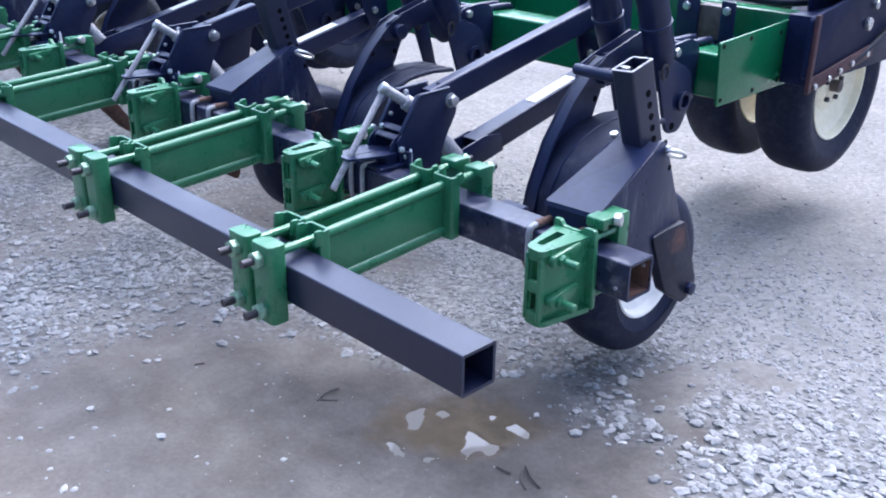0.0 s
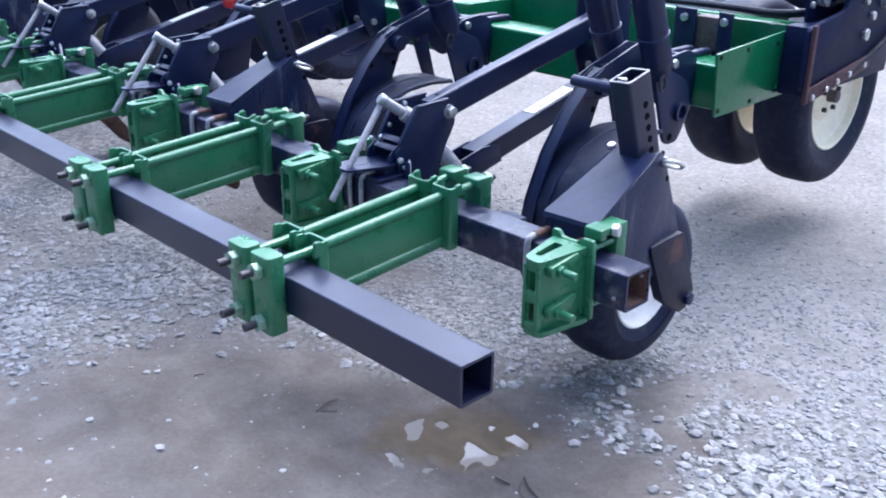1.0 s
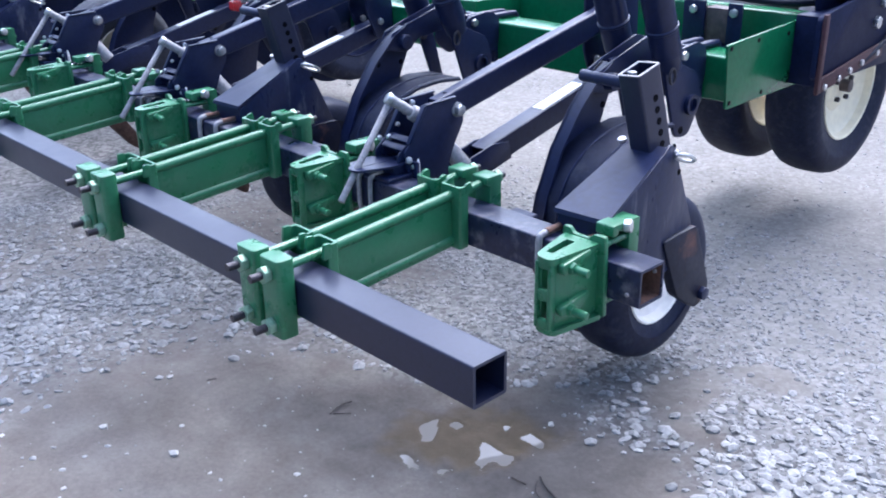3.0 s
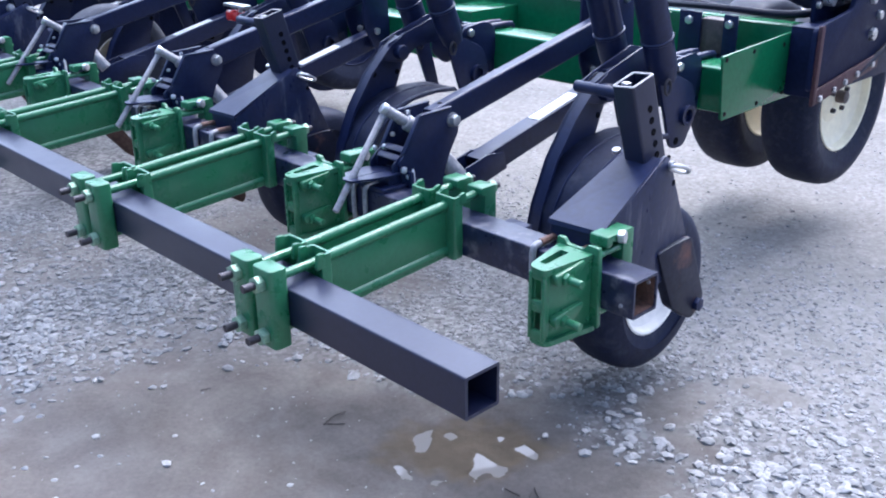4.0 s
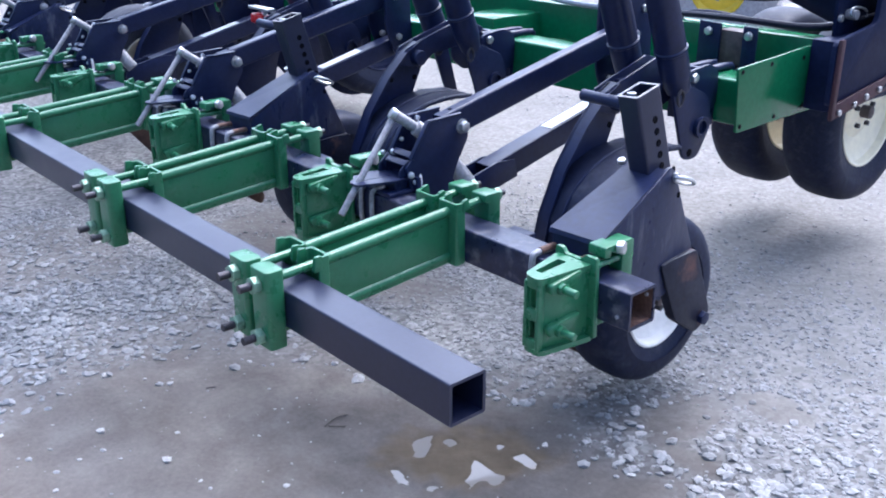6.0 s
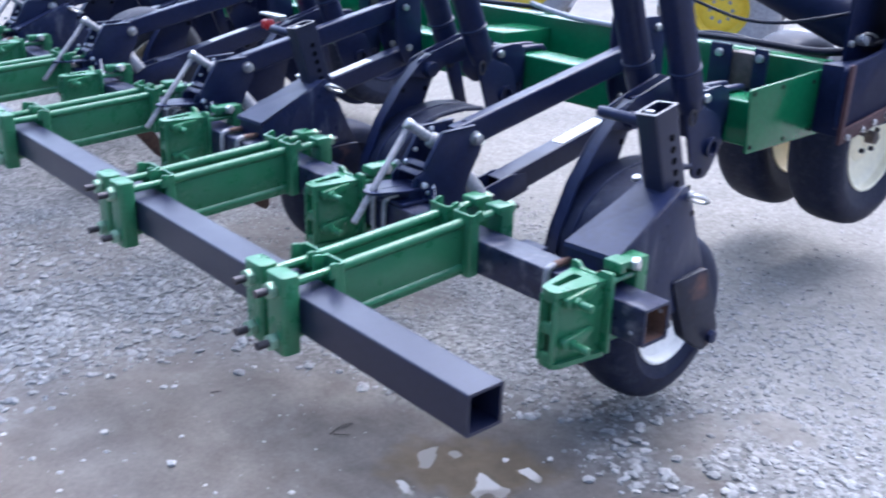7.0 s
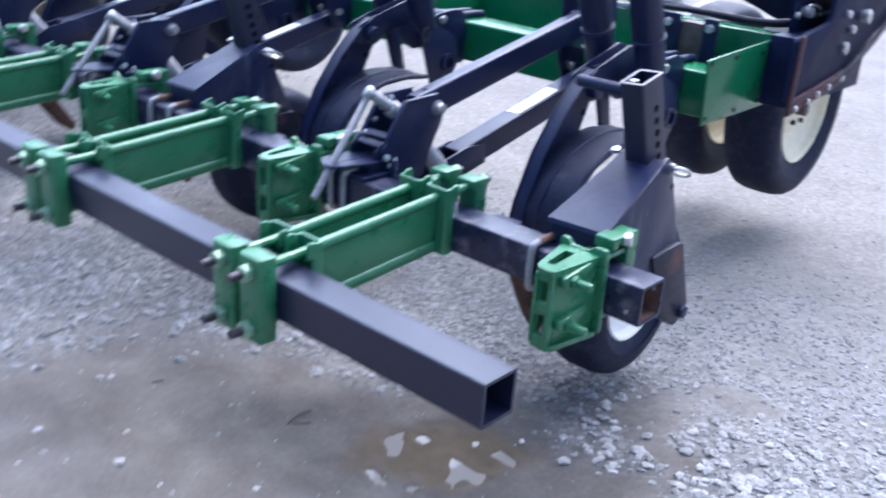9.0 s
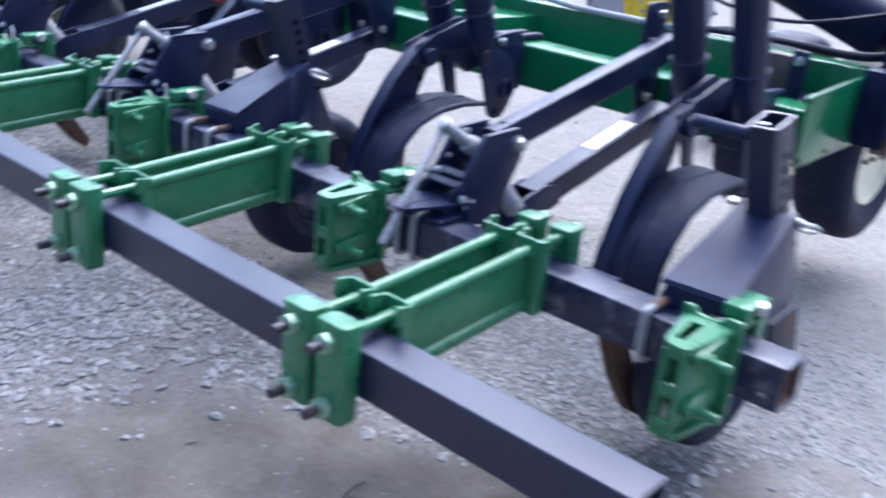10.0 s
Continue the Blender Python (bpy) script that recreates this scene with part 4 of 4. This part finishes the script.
# ---- green main frame ----
def main_frame():
    t = thing("main_frame", (-3.5, 2.1, 0.78), "green painted frame of two beams with a bolted end plate", "implement frame")
    part("front_beam", square_tube((-7.5, 1.94, 0.862), (-0.531, 1.94, 0.862), 0.162, 0.162, 0.01, r=0.012), GREEN_FRAME, t)
    part("rear_beam", prism([(2.33, 0.80), (2.44, 0.80), (2.44, 0.814), (2.344, 0.814), (2.344, 1.022), (2.44, 1.022), (2.44, 1.036), (2.33, 1.036)], "x", -7.5, -0.531, 0.003), GREEN_FRAME, t)
    plate = part("end_plate", prism(rounded([(1.79, 1.0), (2.345, 1.03), (2.345, 0.775), (1.815, 0.768)], 0.012, 3), "x", -0.53, -0.52, 0.0015), GREEN_FRAME, t)
    for y, z in ((1.815, 0.985), (1.835, 0.79), (2.0, 0.99), (2.06, 0.79), (2.22, 0.985), (2.25, 0.80)):
        part("hole", cyl((-0.5202, y, z), (-0.518, y, z), 0.0085, seg=12), HOLE, plate, "dark bolt hole")
    for x in (-2.06, -4.1, -6.2):
        part("cross_beam", box((x - 0.11, 2.015, 0.80), (x + 0.11, 2.334, 0.985), 0.006), GREEN_FRAME, t)
    return t


main_frame()


def valve_block(x, y):
    t = thing("frame_bracket", (x, y, 0.945), "dark bolted bracket standing between the green beams", "bracket", "frame brackets")
    for dx, w in ((-0.175, 0.048), (0.0, 0.03)):
        p = part("plate", box((x + dx - w, y, 0.90), (x + dx + w, y + 0.012, 1.085), 0.004), BLACK, t)
        part("bolt", nut((x + dx, y, 1.05), (0, -1, 0), 0.017, 0.014), ZINC, p, "bright zinc bolt")
    part("box", box((x - 0.135, y + 0.012, 0.93), (x - 0.02, y + 0.09, 1.06), 0.006), BROWN, t, "dull brown steel box")
    part("foot", box((x - 0.22, y, 0.80), (x + 0.03, y + 0.20, 0.92), 0.004), BLACK, t)
    return t


bracket = valve_block(-0.70, 2.13)
copy_thing(bracket, pose(-3.0, 2.13, 0.945))


# ---- wing hinge at the end of the frame ----
def wing_hinge():
    t = thing("wing_bracket", (-0.45, 2.4, 0.8), "black wing bracket plates with zinc bolts and red-brown edge", "bracket")
    part("inner_block", box((-0.519, 2.26, 0.79), (-0.406, 3.0, 1.05), 0.004), BLACK_DIMMED, t)
    out = rounded([(2.19, 0.825), (2.19, 1.06), (2.48, 1.10), (2.505, 1.5), (2.8, 2.0), (4.2, 2.3), (4.2, 1.60), (3.2, 1.10), (2.74, 0.88)], 0.03, 3)
    p = part("hinge_plate", prism(out, "x", -0.405, -0.385, 0.003), BLACK_DIMMED, t)
    part("edge_bar", box((-0.384, 2.195, 0.78), (-0.368, 2.22, 1.07), 0.003), RED_BROWN, t, "red-brown primed bar")
    low = part("lower_strip", prism([(2.20, 0.775), (2.20, 0.83), (2.74, 0.90), (2.74, 0.845)], "x", -0.384, -0.372, 0.002), RED_BROWN, t, "red-brown primed strip")
    for y, z in ((2.25, 0.80), (2.36, 0.815), (2.45, 0.83), (2.55, 0.845), (2.68, 0.865)):
        part("bolt", nut((-0.372, y, z), (1, 0, 0), 0.013, 0.01), ZINC, low, "bright zinc bolt")
    for y, z, r in ((2.66, 0.985, 0.026), (2.70, 1.055, 0.018), (2.62, 1.12, 0.016)):
        part("bolt", nut((-0.385, y, z), (1, 0, 0), r, 0.018), ZINC, p, "bright zinc bolt")
    up = rounded([(2.37, 1.04), (2.36, 1.5), (2.8, 2.0), (4.0, 2.3), (4.0, 1.04)], 0.03, 3)
    upright = part("upright_plate", prism(up, "x", -0.505, -0.49, 0.003), BLACK_DIMMED, t)
    # sprung lock pin at the foot of the upright plate
    lock = part("lock_pin", cyl((-0.495, 2.445, 1.125), (-0.45, 2.445, 1.125), 0.019, seg=16, bev=0.004), GREY_STEEL, t, "grey lock pin")
    part("pin_wire", swept([(-0.45, 2.40, 1.125), (-0.445, 2.37, 1.135), (-0.445, 2.385, 1.16), (-0.445, 2.445, 1.155), (-0.445, 2.50, 1.14), (-0.45, 2.515, 1.115)], 0.0045, 6, 1), ZINC, lock, "bent bright wire")
    part("bolt", nut((-0.49, 2.385, 1.115), (1, 0, 0), 0.014, 0.014), ZINC, upright, "bright zinc bolt")
    return t


wing_hinge()


def wing_cylinder():
    a, b = Vector((-0.60, 2.80, 1.10)), Vector((-3.0, 2.92, 1.90))
    d = (b - a).normalized()
    t = thing("wing_cylinder", a, "thick black hydraulic cylinder slanting from the wing hinge", "hydraulic cylinder")
    part("barrel", cyl(a + d * 0.02, b, 0.105, seg=28, bev=0.01), BLACK_DIMMED, t)
    part("rod_end", cyl(a + Vector((0.05, 0, 0)), a + d * 0.14, 0.06), BLACK_DIMMED, t)
    part("pin_nut", nut((-0.372, 2.80, 1.10), (1, 0, 0), 0.03, 0.02), ZINC, t, "bright zinc pin head")
    part("pin", cyl((-0.66, 2.80, 1.10), (-0.36, 2.80, 1.10), 0.024), GREY_STEEL, t)
    return t


wing_cylinder()


def hose(points, r, label, smooth=3):
    return solid("hydraulic_hose", swept(points, r, 8, smooth), HOSE, points[0], label, "hose", "hydraulic hoses")


hose([(-2.95, 2.36, 1.06), (-2.7, 2.31, 1.07), (-2.4, 2.30, 1.06), (-2.15, 2.34, 1.07), (-2.05, 2.45, 1.05), (-2.0, 2.6, 0.98)], 0.012, "black rubber hydraulic hose lying along the rear green beam")
hose([(-2.95, 2.40, 1.05), (-2.65, 2.36, 1.065), (-2.35, 2.35, 1.06), (-2.1, 2.38, 1.065), (-1.98, 2.5, 1.02)], 0.010, "black rubber hydraulic hose lying along the rear green beam")
hose([(-1.32, 2.50, 0.98), (-1.22, 2.36, 1.06), (-1.05, 2.28, 1.08), (-0.8, 2.25, 1.09), (-0.55, 2.35, 1.07), (-0.47, 2.6, 1.10), (-0.45, 2.74, 1.12)], 0.013, "black rubber hydraulic hose sagging over the rear green beam")
hose([(-1.34, 2.54, 0.96), (-1.2, 2.40, 1.06), (-1.0, 2.34, 1.09), (-0.75, 2.32, 1.07), (-0.52, 2.42, 1.06), (-0.46, 2.66, 1.11), (-0.45, 2.74, 1.10)], 0.011, "black rubber hydraulic hose sagging over the rear green beam")
hose([(-1.75, 2.70, 1.23), (-1.45, 2.62, 1.19), (-1.17, 2.60, 1.13), (-1.08, 2.60, 1.115), (-0.92, 2.60, 1.12), (-0.78, 2.62, 1.15), (-0.62, 2.72, 1.20)], 0.008, "thin black hose hanging under the wing cylinder")
hose([(-0.384, 2.55, 0.83), (-0.37, 2.75, 0.90), (-0.37, 3.0, 1.0), (-0.37, 3.25, 1.16), (-0.37, 3.6, 1.3)], 0.012, "black hose following the lower edge of the hinge")


# light on the rear beam's top flange, modelled as a thin pale strip
solid("pale_hose", swept([(-2.10, 2.35, 1.085), (-2.0, 2.322, 1.075), (-1.86, 2.318, 1.058), (-1.74, 2.318, 1.050), (-1.55, 2.318, 1.050), (-1.37, 2.318, 1.050), (-1.15, 2.33, 1.052)], 0.013, 8, 2), PALE_GREY, (-2.1, 2.35, 1.085), "pale grey strip drawing the light on the rear beam's flange", "hose", "hydraulic hoses")


# ---- transport wheels ----
def transport_wheel(x):
    t = thing("lifted_implement_wheel", (x, 3.10, 0.22), "black implement tyre on cream painted rim, lifted off the ground", "implement wheel", "transport wheels")
    wheel_parts(t, (x, 3.11, 0.612), 0.416, 0.243, 0.25, 0.065, CREAM, 0)
    return t


tw = transport_wheel(-0.73)
copy_thing(tw, pose(-1.10, 3.10, 0.22))
dark = thing("lifted_implement_wheel", (-3.88, 2.79, 0.22), "dark implement tyre on a black rim under the frame", "implement wheel", "transport wheels")
wheel_parts(dark, (-3.88, 2.79, 0.612), 0.416, 0.243, 0.25, 0.065, BLACK_DIMMED, 0)
copy_thing(dark, pose(-4.25, 2.79, 0.22))
axle = thing("transport_axle", (-0.9, 3.06, 0.6), "black steel axle and leg between the transport wheels", "axle")
part("axle_tube", cyl((-1.12, 3.06, 0.615), (-0.70, 3.06, 0.615), 0.03), BLACK, axle)
part("leg", prism([(2.42, 0.95), (2.42, 0.84), (3.0, 0.56), (3.12, 0.58), (3.1, 0.68)], "x", -0.945, -0.885, 0.004), BLACK, axle)


def rear_gang():
    """Dark mass behind the green beams; its form is made up, and it shades the ground."""
    t = thing("rear_gang", (-5.0, 2.9, 0.3), "made-up black tool gang for the dark mass under the frame", "tool gang")
    part("beam", square_tube((-8.0, 2.72, 1.08), (-3.9, 2.72, 1.08), 0.15, 0.15, 0.01, r=0.012), BLACK, t)
    part("beam", square_tube((-8.0, 3.25, 1.15), (-3.9, 3.25, 1.15), 0.15, 0.15, 0.01, r=0.012), BLACK, t)
    for k in range(8):
        x = -4.05 - 0.58 * k
        part("post", box((x - 0.05, 2.66, 0.52), (x + 0.05, 2.78, 1.30), 0.006), BLACK, t)
        part("brace", prism([(2.70, 1.02), (2.80, 1.02), (3.28, 1.10), (3.28, 1.20), (3.18, 1.20)], "x", x - 0.03, x + 0.03, 0.004), BLACK, t)
        part("plate", prism(rounded([(2.62, 0.98), (3.1, 0.98), (3.16, 0.55), (2.9, 0.38), (2.62, 0.5)], 0.06, 3), "x", x - 0.20, x - 0.19, 0.002), BLACK, t)
        disc = part("disc", along_x(spun([(0.001, 0.02), (0.08, 0.02), (0.33, 0.0), (0.332, -0.004), (0.08, 0.012), (0.001, 0.012)], 40), (x - 0.1, 2.85, 0.46)), BLACK_DIMMED, t)
        part("hub", cyl((x - 0.14, 2.85, 0.46), (x - 0.04, 2.85, 0.46), 0.05), BLACK, disc)
    return t


rear_gang()


def rear_lamp():
    t = thing("rear_lamp", (-2.85, 1.36, 0.94), "red lamp with a bright steel bracket on the fork arm", "lamp")
    part("lens", box((-2.965, 1.335, 0.918), (-2.852, 1.385, 0.966), 0.012), RED, t, "red plastic lens")
    part("holder", box((-2.853, 1.34, 0.925), (-2.765, 1.38, 0.958), 0.006), PALE_GREY, t, "dull grey lamp holder")
    part("bracket", box((-2.98, 1.338, 0.985), (-2.80, 1.382, 0.999), 0.003), ZINC, t, "bright steel bracket")
    part("strap", box((-2.87, 1.35, 0.955), (-2.855, 1.37, 0.99), 0.002), ZINC, t)
    return t


rear_lamp()


# ---- machine parked behind ----
def far_wheel(c, r, rim, w, label):
    t = thing("tractor_wheel", (c[0], c[1], c[2] - r), label, "wheel", "wheels of the machine behind")
    lugs = []
    for k in range(22):
        a = 2 * math.pi * k / 22
        for s in (-1, 1):
            aa = a + (math.pi / 22 if s > 0 else 0)
            bar = box((0, 0.0, -0.022), (w * 0.5, 0.045, 0.022), 0.006, 1)
            m = Matrix.Rotation(aa, 4, "X") @ Matrix.Translation((0, r - 0.012, 0)) @ Matrix.Rotation(radians(35 * s), 4, "Y") @ Matrix.Scale(s, 4, (1, 0, 0))
            lugs.append(moved(bar, Matrix.Translation(c) @ m))
    part("tyre", joined(along_x(spun(tyre_profile(r, rim, w), 56), c), *lugs), RUBBER_DUSTY, t, "dusty grey lugged tyre")
    disc = part("rim", along_x(spun(rim_profile(rim, w, 0.12), 48), c), YELLOW, t, "yellow painted rim")
    for k in range(8):
        a = 2 * math.pi * k / 8
        part("wheel_nut", nut(Vector(c) + Vector((w * 0.15, rim * 0.42 * math.cos(a), rim * 0.42 * math.sin(a))), (1, 0, 0), 0.02, 0.03), GREY_STEEL, disc)
    t.rotation_euler.z = radians(-55)
    return t


far_wheel(Vector((-4.0, 7.0, 0.56)), 0.56, 0.25, 0.36, "dusty tyre with a yellow rim on the gravel")
far_wheel(Vector((-6.7, 7.0, 0.74)), 0.74, 0.50, 0.45, "dusty tyre with a wide yellow rim on the gravel")


def dusty_wheel(x, y, r):
    t = thing("implement_wheel", (x, y, 0), "pale dusty ribbed implement tyre on the gravel", "wheel", "wheels of the machine behind")
    wheel_parts(t, (x, y, r), r, r * 0.55, 0.34, 0.06, CREAM, 6, RUBBER_DUSTY)
    return t


dusty_wheel(-2.15, 5.2, 0.37)
dusty_wheel(-1.80, 4.9, 0.35)


# ---- puddle ----
water = joined(*[([Vector((x, y, -0.0058)) for x, y in rounded([(cx + (x - cx) * 1.25, cy + (y - cy) * 1.25) for x, y in p], 0.02, 3)], [list(range(4 * len(p)))])
                 for p in SKY_PATCHES for cx, cy in [(sum(q[0] for q in p) / len(p), sum(q[1] for q in p) / len(p))]])
solid("puddle", water, WATER, (PUDDLE[0], PUDDLE[1], -0.0058), "shallow muddy puddle, its bright sky reflections drawn as pale patches", "puddle", kind="structure")


# ---- stones ----
def stones(count, area, size, accept, seed, sink=0.35, coarse=lambda x, y: 1.0):
    """A joined spread of small angular stones."""
    rnd = random.Random(seed)
    base = [Vector(p) for p in ((1, 0, 0), (-1, 0, 0), (0, 1, 0), (0, -1, 0), (0, 0, 1), (0, 0, -1), (0.62, 0.62, 0.5), (-0.62, 0.62, 0.5), (-0.62, -0.62, 0.5), (0.62, -0.62, 0.5),
                                (0.62, 0.62, -0.5), (-0.62, 0.62, -0.5), (-0.62, -0.62, -0.5), (0.62, -0.62, -0.5))]
    tris = [(4, 6, 7), (4, 7, 8), (4, 8, 9), (4, 9, 6), (0, 6, 9), (0, 10, 6), (0, 13, 10), (0, 9, 13), (2, 7, 6), (2, 11, 7), (2, 10, 11), (2, 6, 10),
            (1, 8, 7), (1, 7, 11), (1, 11, 12), (1, 12, 8), (3, 9, 8), (3, 8, 12), (3, 12, 13), (3, 13, 9)]
    pts, faces = [], []
    while count > 0:
        x, y = rnd.uniform(area[0], area[1]), rnd.uniform(area[2], area[3])
        if rnd.random() > accept(x, y):
            count -= 1
            continue
        s = size[0] + (size[1] - size[0]) * rnd.random() ** 2.6
        s *= coarse(x, y)
        a, e, f = rnd.uniform(0, 6.28), rnd.uniform(0.5, 1.0), rnd.uniform(0.28, 0.55)
        ca, sa, tx, ty = math.cos(a), math.sin(a), rnd.uniform(-0.22, 0.22), rnd.uniform(-0.22, 0.22)
        z0 = height_at(x, y) + s * f * (sink - rnd.uniform(0.0, 0.2))
        k = len(pts)
        for v in base:
            j = rnd.uniform(0.78, 1.14)
            u, w, h = v.x * s * j, v.y * s * e * j, v.z * s * f * j
            h += tx * u + ty * w
            pts.append((x + ca * u - sa * w, y + sa * u + ca * w, z0 + h))
        faces += [(a0 + k, b0 + k, c0 + k) for a0, b0, c0 in tris]
        count -= 1
    me = bpy.data.meshes.new("gravel")
    me.from_pydata(pts, [], faces)
    me.materials.append(STONE)
    return me


def loose(x, y):
    patch = 0.72 + 0.55 * noise.fractal(Vector((x * 4.5, y * 4.5, 9.0)), 1.0, 2.0, 3)
    fade = max(0.0, min(1.0, (1.6 - x) / 0.7)) * max(0.0, min(1.0, (2.8 - y) / 0.6))
    return fade * max(0.3, min(1.0, patch)) * gravel_at(x, y) ** 1.3 * (1 - 0.12 * pale_at(x, y)) * (1 - mud_at(x, y))


tagged(new("gravel", stones(78000, (-3.6, 1.6, -0.7, 2.8), (0.0055, 0.0225), loose, 3, coarse=lambda x, y: max(0.62, min(1.22, 1.22 - 0.75 * (y - 1.0 - 0.35 * x))))), "loose light grey crushed stone gravel", "gravel", kind="stuff")
tagged(new("gravel", stones(20000, (-4.5, 1.2, 1.8, 6.0), (0.005, 0.014), lambda x, y: 0.6 * gravel_at(x, y) * (1 - 0.75 * pale_at(x, y)), 4, 0.1)), "loose light grey gravel on pale packed ground", "gravel", kind="stuff")
tagged(new("pebbles", stones(1700, (-2.2, 0.7, -1.1, 1.2), (0.0025, 0.008), lambda x, y: 0.35 * (1 - gravel_at(x, y)) * (1 - mud_at(x, y)), 5)), "scattered small pebbles on the packed dirt", "pebbles", kind="stuff")


def single_stone(x, y, s, seed):
    rnd = random.Random(seed)
    bm = bmesh.new()
    bmesh.ops.create_icosphere(bm, subdivisions=1, radius=1)
    e, f = rnd.uniform(0.55, 0.9), rnd.uniform(0.3, 0.5)
    for v in bm.verts:
        k = 1 + 0.7 * noise.noise(v.co * 1.3 + Vector((seed, 0, 0)))
        v.co = Vector((v.co.x * s, v.co.y * s * e, v.co.z * s * f)) * k
    bmesh.ops.rotate(bm, cent=(0, 0, 0), matrix=Matrix.Rotation(rnd.uniform(0, 6), 3, "Z"), verts=bm.verts)
    bmesh.ops.translate(bm, vec=(x, y, height_at(x, y) + s * f * 0.35), verts=bm.verts)
    return solid("stone", taken(bm), PALE_STONE, (x, y, height_at(x, y)), "single pale grey stone lying on packed dirt", "stone", "loose stones")


for i, (x, y, s) in enumerate(((-1.092, -0.143, 0.02), (-1.505, 0.035, 0.016), (-1.485, 0.062, 0.014), (-0.403, 0.756, 0.016), (-1.052, -0.461, 0.018), (-1.03, -0.44, 0.014), (-1.38, -0.229, 0.015),
                              (-1.276, -0.266, 0.012), (-1.37, -0.452, 0.013), (-1.207, -0.054, 0.01), (-0.133, 0.83, 0.014), (-1.70, -0.075, 0.018), (-1.45, 0.35, 0.012), (-1.62, -0.3, 0.015))):
    single_stone(x, y, s, i)


scatter = random.Random(21)
for i in range(14):
    x, y = scatter.uniform(-1.75, -0.75), scatter.uniform(-0.5, 0.25)
    single_stone(x, y, scatter.uniform(0.005, 0.011), 40 + i)


def twig(points, r):
    return solid("twig", swept([(x, y, height_at(x, y) + 0.004 + dz) for x, y, dz in points], r, 6, 1), TWIG, (points[0][0], points[0][1], height_at(points[0][0], points[0][1])), "dark dry twig lying on the packed dirt", "twig", "dry twigs")


twig([(-0.305, 0.47, 0), (-0.28, 0.465, 0.006), (-0.257, 0.476, 0)], 0.0028)
twig([(-0.25, 0.53, 0), (-0.21, 0.50, 0.004), (-0.159, 0.484, 0)], 0.003)
twig([(-0.243, 0.505, 0), (-0.22, 0.47, 0.004), (-0.185, 0.455, 0)], 0.0022)
twig([(-0.93, 0.31, 0), (-0.945, 0.36, 0.006), (-0.943, 0.406, 0)], 0.0025)
twig([(-0.925, 0.32, 0), (-0.90, 0.335, 0.004), (-0.89, 0.36, 0)], 0.002)
twig([(-1.378, 0.14, 0), (-1.37, 0.155, 0.003), (-1.368, 0.17, 0)], 0.002)
